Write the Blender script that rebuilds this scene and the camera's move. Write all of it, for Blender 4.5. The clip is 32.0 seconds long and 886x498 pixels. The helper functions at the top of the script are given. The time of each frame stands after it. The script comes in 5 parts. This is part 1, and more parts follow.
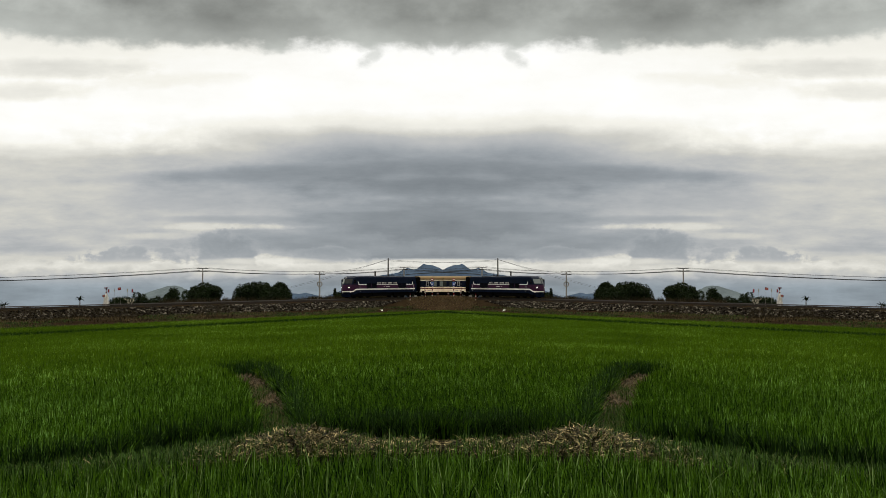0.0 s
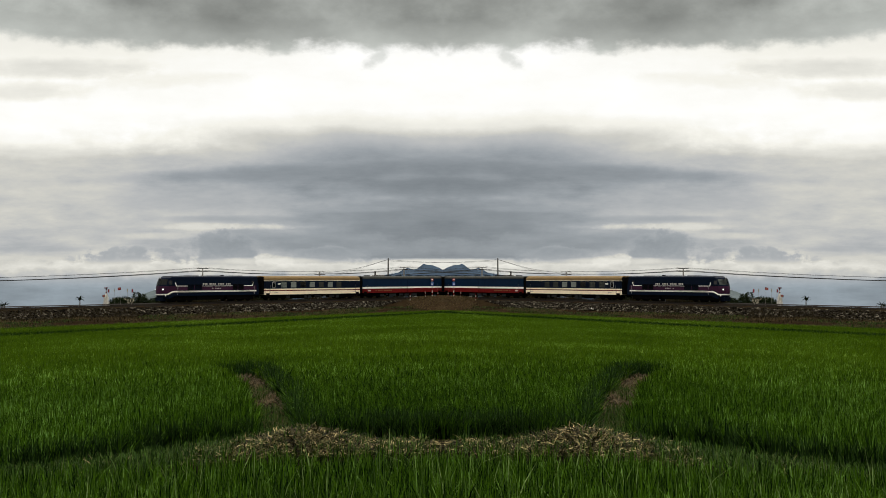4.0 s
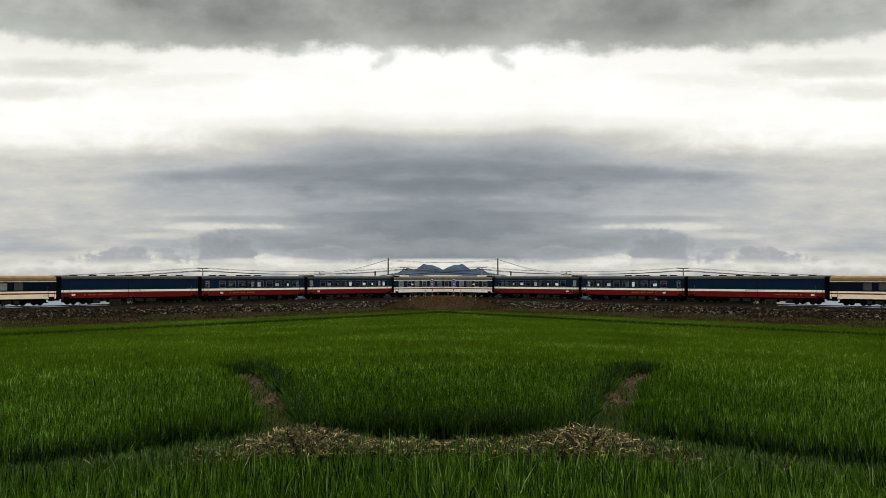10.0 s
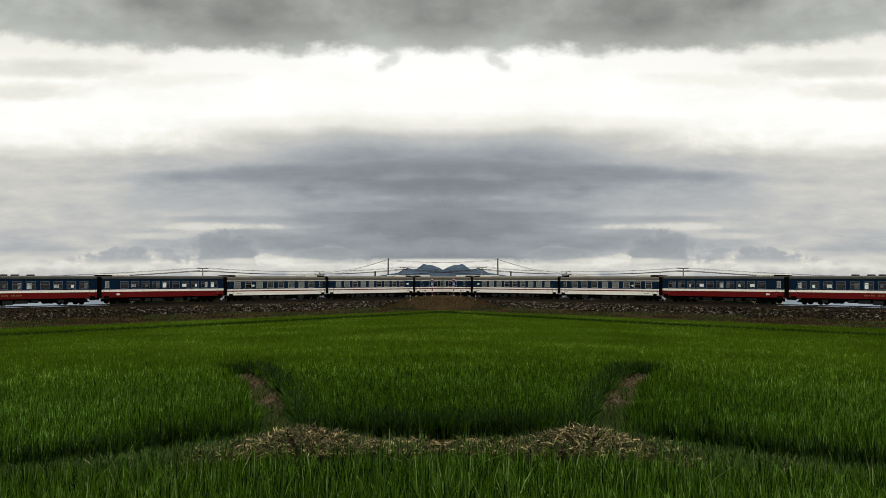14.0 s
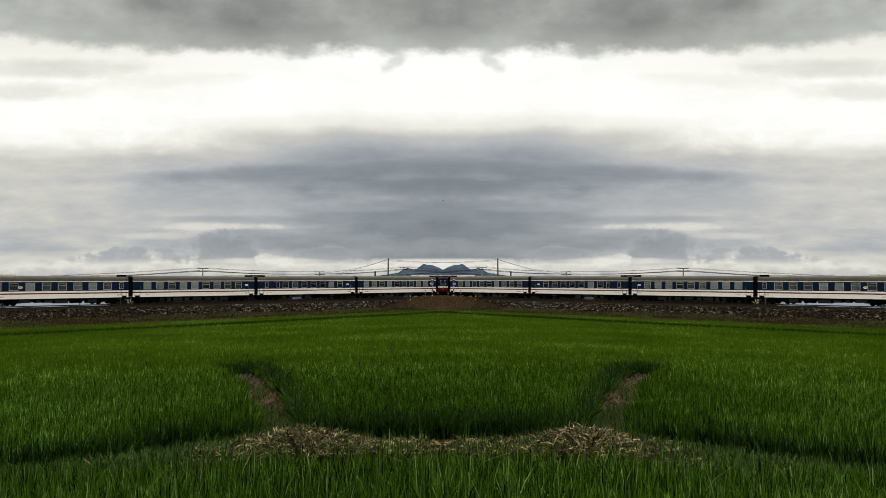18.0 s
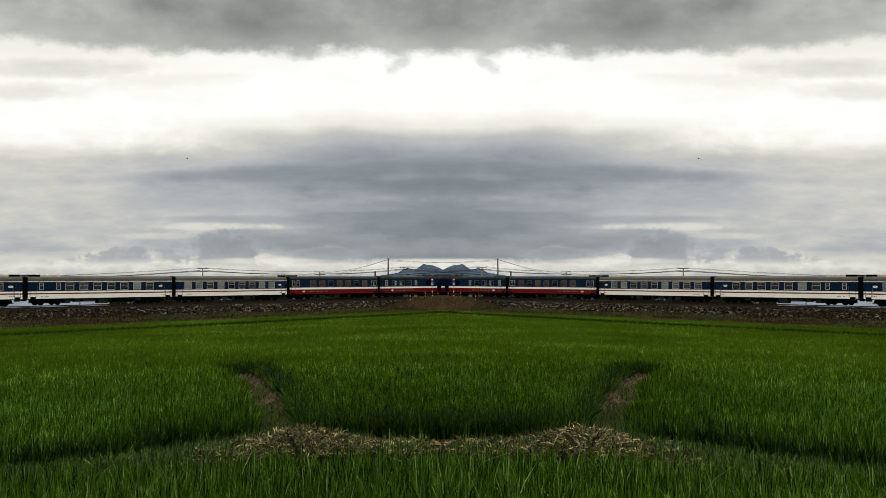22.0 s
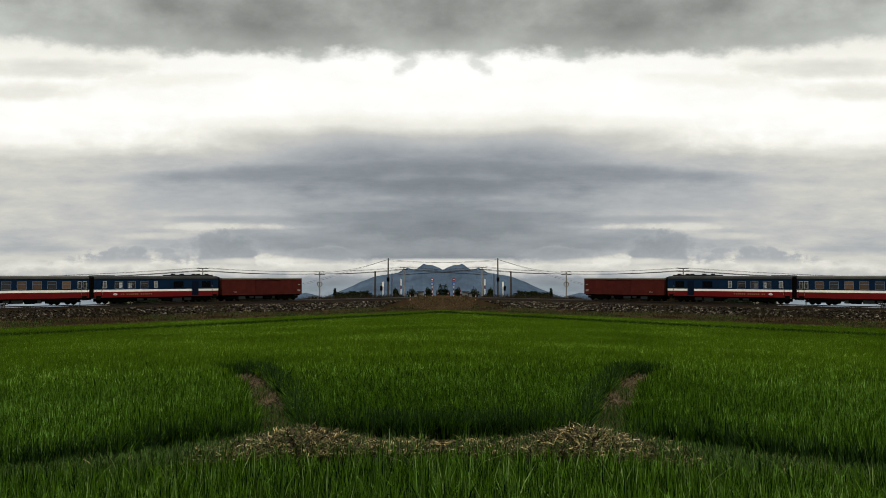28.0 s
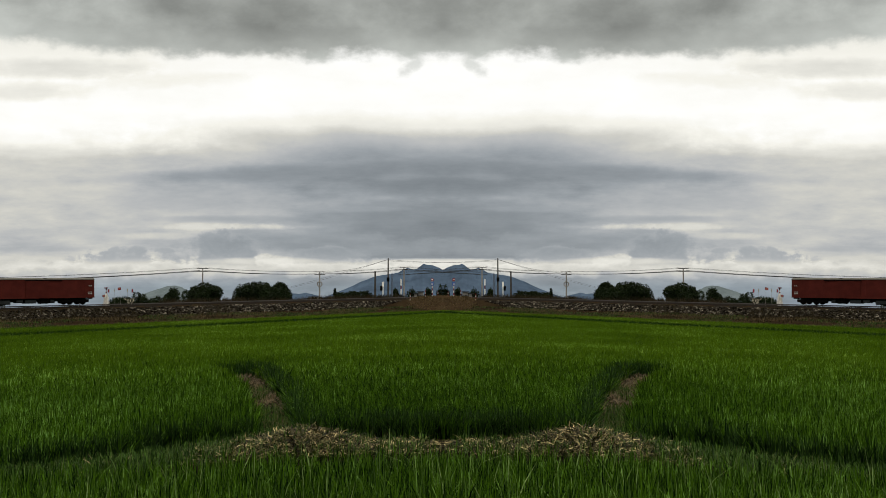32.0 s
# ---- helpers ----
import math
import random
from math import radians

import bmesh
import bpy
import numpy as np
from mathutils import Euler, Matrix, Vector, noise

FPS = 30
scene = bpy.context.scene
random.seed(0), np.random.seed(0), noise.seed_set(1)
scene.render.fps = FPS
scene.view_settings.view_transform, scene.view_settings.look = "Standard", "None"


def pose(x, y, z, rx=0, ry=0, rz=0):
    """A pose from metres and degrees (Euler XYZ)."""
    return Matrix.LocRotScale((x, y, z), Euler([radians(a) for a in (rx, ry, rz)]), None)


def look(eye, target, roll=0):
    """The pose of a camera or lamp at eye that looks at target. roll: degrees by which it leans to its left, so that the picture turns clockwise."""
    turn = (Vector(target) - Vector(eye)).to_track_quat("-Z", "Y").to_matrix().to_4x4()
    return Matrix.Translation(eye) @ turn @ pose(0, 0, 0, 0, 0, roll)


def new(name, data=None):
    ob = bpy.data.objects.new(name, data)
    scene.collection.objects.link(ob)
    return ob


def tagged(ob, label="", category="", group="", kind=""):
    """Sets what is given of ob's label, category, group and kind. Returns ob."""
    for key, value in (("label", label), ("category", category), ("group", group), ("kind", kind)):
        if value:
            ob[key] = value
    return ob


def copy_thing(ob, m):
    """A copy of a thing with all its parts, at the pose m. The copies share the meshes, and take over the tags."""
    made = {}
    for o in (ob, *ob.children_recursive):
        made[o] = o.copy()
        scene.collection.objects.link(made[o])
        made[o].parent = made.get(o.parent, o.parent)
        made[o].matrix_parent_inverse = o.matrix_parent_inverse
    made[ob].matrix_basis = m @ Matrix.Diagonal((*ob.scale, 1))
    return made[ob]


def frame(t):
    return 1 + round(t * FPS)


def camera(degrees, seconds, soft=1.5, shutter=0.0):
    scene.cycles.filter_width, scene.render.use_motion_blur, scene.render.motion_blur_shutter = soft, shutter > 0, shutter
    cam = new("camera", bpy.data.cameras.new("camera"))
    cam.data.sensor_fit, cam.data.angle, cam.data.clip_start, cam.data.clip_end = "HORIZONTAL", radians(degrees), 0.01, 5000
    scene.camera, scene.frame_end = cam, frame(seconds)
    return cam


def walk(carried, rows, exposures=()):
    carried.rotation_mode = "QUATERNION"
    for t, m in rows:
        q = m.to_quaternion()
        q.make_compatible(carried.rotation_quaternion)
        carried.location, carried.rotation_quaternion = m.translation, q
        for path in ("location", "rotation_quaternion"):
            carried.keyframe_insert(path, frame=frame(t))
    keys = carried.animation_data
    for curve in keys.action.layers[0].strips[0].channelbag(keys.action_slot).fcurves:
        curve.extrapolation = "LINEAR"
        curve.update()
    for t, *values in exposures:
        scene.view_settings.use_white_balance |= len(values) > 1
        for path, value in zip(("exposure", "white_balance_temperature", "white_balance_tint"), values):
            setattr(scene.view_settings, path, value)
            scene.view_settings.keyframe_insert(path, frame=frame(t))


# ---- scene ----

# ---- the camera, still, 2.75 m over the paddy soil ----
FOV = 51.4
EYE = (0.0, 0.0, 2.75)
cam = camera(FOV, 32.0, soft=0.75)
CAM_POSE = pose(0, 0, 2.75, 92.99, 0, 0)
walk(cam, [(0, CAM_POSE), (32, CAM_POSE)])

# ---- plan ----
F = 1628.0                     # focal length in picture units
FALL = 0.024                   # the land falls away from the middle line on both sides
THETA = radians(48.4)          # angle of the track to the cross direction
CO, SI = math.cos(THETA), math.sin(THETA)
D0 = 174.0                     # distance of the train's near side on the middle line
RAIL = 2.90                    # rail height on the middle line
MIR = Matrix.Diagonal((-1, 1, 1, 1))


def soil(x):
    return -FALL * abs(x)


def spot(px, py, d):
    """The place at distance d that is seen px to the right of and py below the picture's corner."""
    up = math.tan(math.atan((441 - py) / F) + radians(2.99))
    return Vector(((px - 784) * d / F, d, EYE[2] + up * d))


def track(s, n=0.0, z=0.0):
    """A place s along the right-hand track from the middle line, n beyond the train's near side, z over the soil."""
    x, y = s * CO + n * SI, D0 - s * SI + n * CO
    return Vector((x, y, z + soil(x)))


# ---- world, sun ----
def nd(tree, kind, ins=None, **props):
    n = tree.nodes.new(kind)
    if "operation" in props:
        n.operation = props["operation"]
    if "interpolation_type" in props:
        n.interpolation_type = props["interpolation_type"]
    if "data_type" in props:
        n.data_type = props["data_type"]
    if "blend_type" in props:
        n.blend_type = props["blend_type"]
    if "sky_type" in props:
        n.sky_type, n.sun_disc = props["sky_type"], props["sun_disc"]
    for k, v in (ins or {}).items():
        if isinstance(v, bpy.types.NodeSocket):
            tree.links.new(v, n.inputs[k])
        else:
            n.inputs[k].default_value = v
    return n


def mth(tree, op, a, b=0.0, c=0.0):
    return nd(tree, "ShaderNodeMath", {0: a, 1: b, 2: c}, operation=op).outputs[0]


def ramp(tree, fac, stops, mode="LINEAR"):
    n = nd(tree, "ShaderNodeValToRGB", {0: fac})
    n.color_ramp.interpolation = mode
    el = n.color_ramp.elements
    while len(el) < len(stops):
        el.new(0.5)
    for e, (p, c) in zip(el, stops):
        e.position = p
        e.color = (*c, 1) if len(c) == 3 else c
    return n.outputs[0]


def grey(v, tint=(1, 1, 1)):
    """Linear colour of a display grey 0..255."""
    l = ((v / 255 + 0.055) / 1.055) ** 2.4
    return tuple(l * t for t in tint)


def make_world():
    w = bpy.data.worlds.new("overcast_sky")
    scene.world = w
    w.use_nodes = True
    t = w.node_tree
    t.nodes.clear()
    sky = nd(t, "ShaderNodeTexSky", sky_type="NISHITA", sun_disc=False)
    sky.sun_elevation, sky.sun_rotation = radians(75), radians(180)
    way = nd(t, "ShaderNodeTexCoord").outputs["Generated"]
    sep = nd(t, "ShaderNodeSeparateXYZ", {0: way})
    x, y, z = sep.outputs
    # cloud-deck coordinates: mirrored across, stretched along the horizon
    depth = mth(t, "MAXIMUM", mth(t, "ABSOLUTE", y), 0.25)
    u = mth(t, "DIVIDE", mth(t, "ABSOLUTE", x), depth)
    v = mth(t, "DIVIDE", z, depth)

    def noise_at(su, sv, scale, detail, rough, off):
        c = nd(t, "ShaderNodeCombineXYZ", {0: mth(t, "MULTIPLY", u, su), 1: mth(t, "MULTIPLY", v, sv), 2: off}).outputs[0]
        return mth(t, "SUBTRACT", nd(t, "ShaderNodeTexNoise", {"Vector": c, "Scale": scale, "Detail": detail, "Roughness": rough}).outputs[0], 0.5)

    def fade(val, a, b):
        return nd(t, "ShaderNodeMapRange", {0: val, 1: a, 2: b}, interpolation_type="SMOOTHSTEP").outputs[0]

    def blend(f, a, b):
        return nd(t, "ShaderNodeMix", {0: f, 2: a, 3: b}).outputs[0]

    def tones(val, stops):
        return ramp(t, val, [(p, (g, g, g)) for p, g in stops], "EASE")

    big = noise_at(1.0, 2.5, 6.0, 6.0, 0.55, 2.0)
    fine = noise_at(1.0, 1.8, 22.0, 8.0, 0.62, 7.0)
    streak = noise_at(1.0, 3.8, 8.0, 7.0, 0.58, 4.0)
    wisp = noise_at(1.0, 4.5, 18.0, 7.0, 0.6, 9.0)
    heap = noise_at(1.0, 1.5, 34.0, 7.0, 0.6, 12.0)
    vv = mth(t, "ADD", v, mth(t, "ADD", mth(t, "MULTIPLY", big, 0.022), mth(t, "ADD", mth(t, "MULTIPLY", fine, 0.008), mth(t, "MULTIPLY", mth(t, "MULTIPLY", heap, fade(v, 0.07, 0.045)), 0.020))))
    mid = tones(vv, [(0.0, 0.58), (0.018, 0.61), (0.027, 0.80), (0.036, 0.91), (0.043, 0.58), (0.07, 0.53), (0.09, 0.57), (0.104, 0.58), (0.118, 0.545),
                     (0.134, 0.55), (0.15, 0.61), (0.173, 0.72), (0.190, 0.92), (0.205, 1.0), (0.27, 1.0), (0.40, 0.80), (1.0, 0.80)])
    side = tones(vv, [(0.0, 0.58), (0.018, 0.64), (0.028, 0.79), (0.036, 0.89), (0.044, 0.79), (0.056, 0.73), (0.068, 0.75), (0.082, 0.79), (0.10, 0.76),
                      (0.125, 0.77), (0.145, 0.80), (0.158, 0.87), (0.172, 0.97), (0.19, 1.0), (0.235, 0.99), (0.28, 0.94), (0.40, 0.80), (1.0, 0.80)])
    f = fade(mth(t, "ADD", mth(t, "ADD", u, mth(t, "MULTIPLY", big, 0.18)), mth(t, "MULTIPLY", fade(v, 0.13, 0.09), 0.07)), 0.04, 0.44)
    g = blend(f, mid, side)
    # streaks low in the sky, soft wisps in the bright part
    low = fade(v, 0.185, 0.13)
    g = mth(t, "ADD", g, mth(t, "MULTIPLY", streak, mth(t, "ADD", 0.06, mth(t, "MULTIPLY", low, 0.24))))
    g = mth(t, "ADD", g, mth(t, "MULTIPLY", wisp, mth(t, "MULTIPLY", low, 0.16)))
    g = mth(t, "ADD", g, mth(t, "MULTIPLY", fine, 0.05))

    def patch(g, cu, cv, ru, rv, tone, amount, ragged=1.6, slope=0.0, edge=0.8):
        """A soft patch of cloud round (cu, cv), longer than high, its edge torn."""
        a = mth(t, "SUBTRACT", u, cu)
        b = mth(t, "ADD", mth(t, "SUBTRACT", v, cv), mth(t, "MULTIPLY", a, slope))
        du = mth(t, "POWER", mth(t, "ABSOLUTE", mth(t, "DIVIDE", a, ru)), 2.0)
        dv = mth(t, "POWER", mth(t, "ABSOLUTE", mth(t, "DIVIDE", b, rv)), 2.0)
        rag = mth(t, "MULTIPLY", mth(t, "ADD", heap, mth(t, "ADD", streak, big)), ragged)
        m = mth(t, "SUBTRACT", mth(t, "ADD", 1.0, rag), mth(t, "ADD", du, dv))
        return blend(mth(t, "MULTIPLY", fade(m, 0.5 - edge, 0.5 + edge), amount), g, mth(t, "ADD", tone, mth(t, "MULTIPLY", mth(t, "ADD", heap, wisp), 0.10)))

    def cumulus(g, cu, cv, ru, rv, tone, amount, lobes):
        """A heaped cloud: round sharp heads above, melting away below."""
        a = mth(t, "SUBTRACT", u, cu)
        b = mth(t, "SUBTRACT", v, cv)
        du = mth(t, "POWER", mth(t, "ABSOLUTE", mth(t, "DIVIDE", a, ru)), 1.4)
        up = mth(t, "POWER", mth(t, "DIVIDE", mth(t, "MAXIMUM", b, 0.0), rv), 2.0)
        m = mth(t, "SUBTRACT", mth(t, "ADD", 1.0, mth(t, "MULTIPLY", heap, lobes)), mth(t, "ADD", du, up))
        down = fade(b, -2.2 * rv, -0.5 * rv)
        crest = mth(t, "MULTIPLY", fade(m, 1.0, 0.1), 0.07)
        body = mth(t, "ADD", mth(t, "ADD", tone, crest), mth(t, "MULTIPLY", mth(t, "ADD", heap, fine), 0.16))
        return blend(mth(t, "MULTIPLY", mth(t, "MULTIPLY", fade(m, 0.0, 0.55), down), amount), g, body)

    # the long dark lens across the middle, with a paler sheet under it
    g = patch(g, 0.25, 0.106, 0.14, 0.016, 0.68, 0.6, 1.6, 0.0, 1.1)
    g = patch(g, 0.08, 0.139, 0.30, 0.0105, 0.545, 0.85, 1.2, 0.035)
    g = patch(g, 0.0, 0.120, 0.11, 0.013, 0.50, 0.7, 0.9)
    g = patch(g, 0.0, 0.083, 0.16, 0.024, 0.51, 0.7, 1.2)
    g = patch(g, 0.10, 0.096, 0.07, 0.004, 0.65, 0.6, 1.2)
    # warm white over the lens, and greyish sheets in the outer white
    g = patch(g, 0.345, 0.178, 0.12, 0.021, 1.0, 0.85, 1.4, 0.0, 1.0)
    g = patch(g, 0.45, 0.125, 0.10, 0.022, 0.80, 0.6, 1.8, 0.0, 1.2)
    g = patch(g, 0.31, 0.237, 0.07, 0.008, 0.92, 0.75, 4.0, 0.06, 1.5)
    g = patch(g, 0.43, 0.252, 0.10, 0.010, 0.865, 0.95, 3.4, 0.0, 1.4)
    g = patch(g, 0.46, 0.225, 0.07, 0.009, 0.89, 0.85, 4.0, 0.0, 1.4)
    # the low cloud over the horizon
    g = patch(g, 0.13, 0.0575, 0.20, 0.0115, 0.59, 0.9, 2.8, 0.0, 0.6)
    g = patch(g, 0.22, 0.0850, 0.12, 0.0042, 0.635, 0.7, 1.2)
    g = patch(g, 0.235, 0.0765, 0.085, 0.0044, 0.85, 0.9, 2.0, 0.0, 0.65)
    g = patch(g, 0.315, 0.066, 0.045, 0.0050, 0.83, 0.8, 1.2)
    g = cumulus(g, 0.238, 0.0590, 0.050, 0.0165, 0.60, 0.95, 4.2)
    g = cumulus(g, 0.345, 0.0485, 0.070, 0.0075, 0.64, 0.85, 4.6)
    g = cumulus(g, 0.12, 0.0480, 0.045, 0.0080, 0.60, 0.6, 3.0)
    g = patch(g, 0.43, 0.052, 0.07, 0.0040, 0.67, 0.7, 1.4)
    g = patch(g, 0.45, 0.0425, 0.06, 0.003, 0.82, 0.6, 1.2)
    g = patch(g, 0.20, 0.0395, 0.07, 0.0038, 0.88, 0.75, 2.4)
    g = patch(g, 0.02, 0.0390, 0.06, 0.0035, 0.92, 0.8, 2.0)
    # behind the camera the overcast is plain
    g = blend(fade(y, 0.12, -0.25), g, mth(t, "ADD", 0.69, mth(t, "MULTIPLY", big, 0.2)))
    # an overcast sky is brightest overhead
    g = mth(t, "ADD", g, mth(t, "MULTIPLY", fade(z, 0.34, 0.85), 0.84))
    tint = ramp(t, g, [(0.45, (0.88, 0.99, 1.085)), (0.62, (0.92, 0.995, 1.06)), (0.72, (0.975, 1.0, 1.01)), (0.80, (1.018, 1.005, 0.925)), (0.95, (1.03, 1.012, 0.93)), (1.0, (1.02, 1.015, 0.985))])
    tint = nd(t, "ShaderNodeMix", {0: fade(v, 0.024, 0.008), 6: tint, 7: (0.85, 1.0, 1.12, 1)}, data_type="RGBA").outputs[2]
    # high overhead and behind, the overcast is a neutral warm white
    tint = nd(t, "ShaderNodeMix", {0: mth(t, "MAXIMUM", fade(v, 0.30, 0.45), fade(y, 0.15, -0.15)), 6: tint, 7: (1.04, 1.0, 0.90, 1)}, data_type="RGBA").outputs[2]
    lin = mth(t, "POWER", mth(t, "MAXIMUM", g, 0.02), 2.2)
    clouds = nd(t, "ShaderNodeMix", {0: 1.0, 6: tint, 7: lin}, data_type="RGBA", blend_type="MULTIPLY").outputs[2]
    bg_c = nd(t, "ShaderNodeBackground", {"Color": clouds, "Strength": 1.03})
    bg_s = nd(t, "ShaderNodeBackground", {"Color": sky.outputs[0], "Strength": 0.05})
    mixs = nd(t, "ShaderNodeMixShader", {0: 0.96, 1: bg_s.outputs[0], 2: bg_c.outputs[0]})
    nd(t, "ShaderNodeOutputWorld", {"Surface": mixs.outputs[0]})


make_world()
sun = new("sun", bpy.data.lights.new("sun", "SUN"))
sun.data.energy, sun.data.angle, sun.data.color = 0.7, radians(30), (1.0, 0.95, 0.86)
sun.matrix_basis = look((0, -13, 50), (0, 0, 0))
scene.view_settings.exposure = 0.0


# ---- materials ----
def material(name, base, rough=0.7, metal=0.0, vary=0.25, scale=3.0, grain=40.0, bump=0.15, second=None, rnd=0.0, spec=0.4, space="Object", coat=0.0):
    m = bpy.data.materials.new(name)
    m.use_nodes = True
    t = m.node_tree
    bs = t.nodes["Principled BSDF"]
    co = nd(t, "ShaderNodeTexCoord").outputs["Object"] if space == "Object" else nd(t, "ShaderNodeNewGeometry").outputs["Position"]
    a = nd(t, "ShaderNodeTexNoise", {"Vector": co, "Scale": scale, "Detail": 5.0, "Roughness": 0.6}).outputs[0]
    b = nd(t, "ShaderNodeTexNoise", {"Vector": co, "Scale": grain, "Detail": 3.0}).outputs[0]
    lo = tuple(c * (1 - vary) for c in base)
    hi = second or tuple(min(1, c * (1 + vary)) for c in base)
    fac = mth(t, "ADD", mth(t, "MULTIPLY", a, 0.75), mth(t, "MULTIPLY", b, 0.25))
    if rnd:
        r = nd(t, "ShaderNodeObjectInfo").outputs["Random"]
        fac = mth(t, "ADD", fac, mth(t, "MULTIPLY", mth(t, "SUBTRACT", r, 0.5), rnd))
    col = ramp(t, fac, [(0.3, lo), (0.7, hi)])
    t.links.new(col, bs.inputs["Base Color"])
    rr = mth(t, "ADD", rough - 0.08, mth(t, "MULTIPLY", b, 0.16))
    t.links.new(rr, bs.inputs["Roughness"])
    bs.inputs["Metallic"].default_value = metal
    bs.inputs["Specular IOR Level"].default_value = spec
    bs.inputs["Coat Weight"].default_value = coat
    if bump:
        bp = nd(t, "ShaderNodeBump", {"Height": b, "Strength": bump, "Distance": 0.02})
        t.links.new(bp.outputs[0], bs.inputs["Normal"])
    return m


def foliage(name, dark, light, rough=0.6, patch=0.12, through_light=0.25, dry=None, sheen=0.05, single=0.5, far_light=0.0, low=0.18):
    """Leaves and blades: colour by blade and by patch of land, a little light let through."""
    m = bpy.data.materials.new(name)
    m.use_nodes = True
    t = m.node_tree
    bs = t.nodes["Principled BSDF"]
    geo = nd(t, "ShaderNodeNewGeometry")
    isl = geo.outputs["Random Per Island"]
    pat = nd(t, "ShaderNodeTexNoise", {"Vector": geo.outputs["Position"], "Scale": patch, "Detail": 4.0}).outputs[0]
    fac = mth(t, "ADD", mth(t, "MULTIPLY", isl, single), mth(t, "MULTIPLY", pat, 1 - single))
    if far_light:
        # far rice lighter with distance: its lit tips are put into the colour
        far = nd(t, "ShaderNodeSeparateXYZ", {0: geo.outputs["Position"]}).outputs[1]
        far = nd(t, "ShaderNodeMapRange", {0: far, 1: 17.0, 2: 46.0, 3: 0.0, 4: far_light}, interpolation_type="SMOOTHSTEP").outputs[0]
        # with distance the blades differ less, field by field more
        even = nd(t, "ShaderNodeMapRange", {0: far, 1: 0.0, 2: far_light, 3: single, 4: single * 0.25}).outputs[0]
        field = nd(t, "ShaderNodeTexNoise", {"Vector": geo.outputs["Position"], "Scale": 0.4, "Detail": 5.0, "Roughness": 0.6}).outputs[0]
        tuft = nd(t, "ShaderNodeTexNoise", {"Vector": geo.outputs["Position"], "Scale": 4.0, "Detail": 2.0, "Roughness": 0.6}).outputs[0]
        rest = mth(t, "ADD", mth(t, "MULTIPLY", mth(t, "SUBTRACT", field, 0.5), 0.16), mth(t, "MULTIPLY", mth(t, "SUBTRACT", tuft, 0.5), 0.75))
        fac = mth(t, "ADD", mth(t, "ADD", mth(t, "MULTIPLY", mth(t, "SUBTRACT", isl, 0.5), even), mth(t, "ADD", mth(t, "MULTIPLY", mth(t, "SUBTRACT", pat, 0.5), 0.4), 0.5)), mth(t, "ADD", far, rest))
        # the outer block beyond the side path is lighter than the middle one
        sp = nd(t, "ShaderNodeSeparateXYZ", {0: geo.outputs["Position"]}).outputs
        side = mth(t, "SUBTRACT", mth(t, "ABSOLUTE", sp[0]), mth(t, "MULTIPLY", sp[1], 0.21))
        fac = mth(t, "ADD", fac, nd(t, "ShaderNodeMapRange", {0: side, 1: -0.2, 2: 1.5, 3: 0.0, 4: 0.02}).outputs[0])
        # shade among the plants, put into the colour in the middle of the front paddies
        mid_shade = nd(t, "ShaderNodeMapRange", {0: mth(t, "ABSOLUTE", sp[0]), 1: 0.6, 2: 3.2, 3: 0.05, 4: 0.0}, interpolation_type="SMOOTHSTEP").outputs[0]
        mid_shade = mth(t, "MULTIPLY", mid_shade, nd(t, "ShaderNodeMapRange", {0: sp[1], 1: 17.0, 2: 26.0, 3: 1.0, 4: 0.0}).outputs[0])
        fac = mth(t, "SUBTRACT", fac, mid_shade)
        fac = mth(t, "SUBTRACT", fac, nd(t, "ShaderNodeMapRange", {0: side, 1: 3.0, 2: 18.0, 3: 0.0, 4: 0.06}).outputs[0])
    stops = [(low, dark), (0.74, light)]
    if dry:
        stops += [(0.90, dry)]
    col = ramp(t, fac, stops)
    if far_light:
        # yellower with distance too
        far_mix = nd(t, "ShaderNodeMapRange", {0: far, 1: 0.0, 2: far_light}).outputs[0]
        hue = nd(t, "ShaderNodeMix", {0: far_mix, 6: (0.88, 0.98, 1.06, 1), 7: (0.95, 0.91, 0.70, 1)}, data_type="RGBA").outputs[2]
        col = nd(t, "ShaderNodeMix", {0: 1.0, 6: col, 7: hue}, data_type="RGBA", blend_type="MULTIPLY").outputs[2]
    t.links.new(col, bs.inputs["Base Color"])
    bs.inputs["Roughness"].default_value = rough
    bs.inputs["Specular IOR Level"].default_value = sheen
    tr = nd(t, "ShaderNodeBsdfTranslucent", {"Color": col})
    mx = nd(t, "ShaderNodeMixShader", {0: through_light, 1: bs.outputs[0], 2: tr.outputs[0]})
    t.links.new(mx.outputs[0], t.nodes["Material Output"].inputs["Surface"])
    return m


M = {}
M["soil"] = material("wet_soil", (0.012, 0.012, 0.006), 0.85, vary=0.4, scale=0.6, grain=14, bump=0.6, space="World", second=(0.008, 0.014, 0.004), spec=0.0)
M["dike"] = material("dry_mud", (0.011, 0.009, 0.005), 0.9, vary=0.45, scale=1.2, grain=18, bump=0.8, space="World", spec=0.0)
M["bank"] = material("bank_earth", (0.016, 0.011, 0.006), 0.9, vary=0.5, scale=0.5, grain=6, bump=0.8, space="World", spec=0.0)
M["ballast"] = material("ballast", (0.010, 0.0085, 0.007), 0.9, vary=0.4, scale=2, grain=12, bump=1.0, space="World", spec=0.0)
M["rail"] = material("rail_steel", (0.022, 0.017, 0.014), 0.7, 0.2)
M["rice"] = foliage("rice", (0.0018, 0.0065, 0.0008), (0.062, 0.128, 0.0048), rough=0.6, low=0.31, dry=(0.25, 0.40, 0.085), through_light=0.05, sheen=0.02, single=0.58, far_light=0.16)
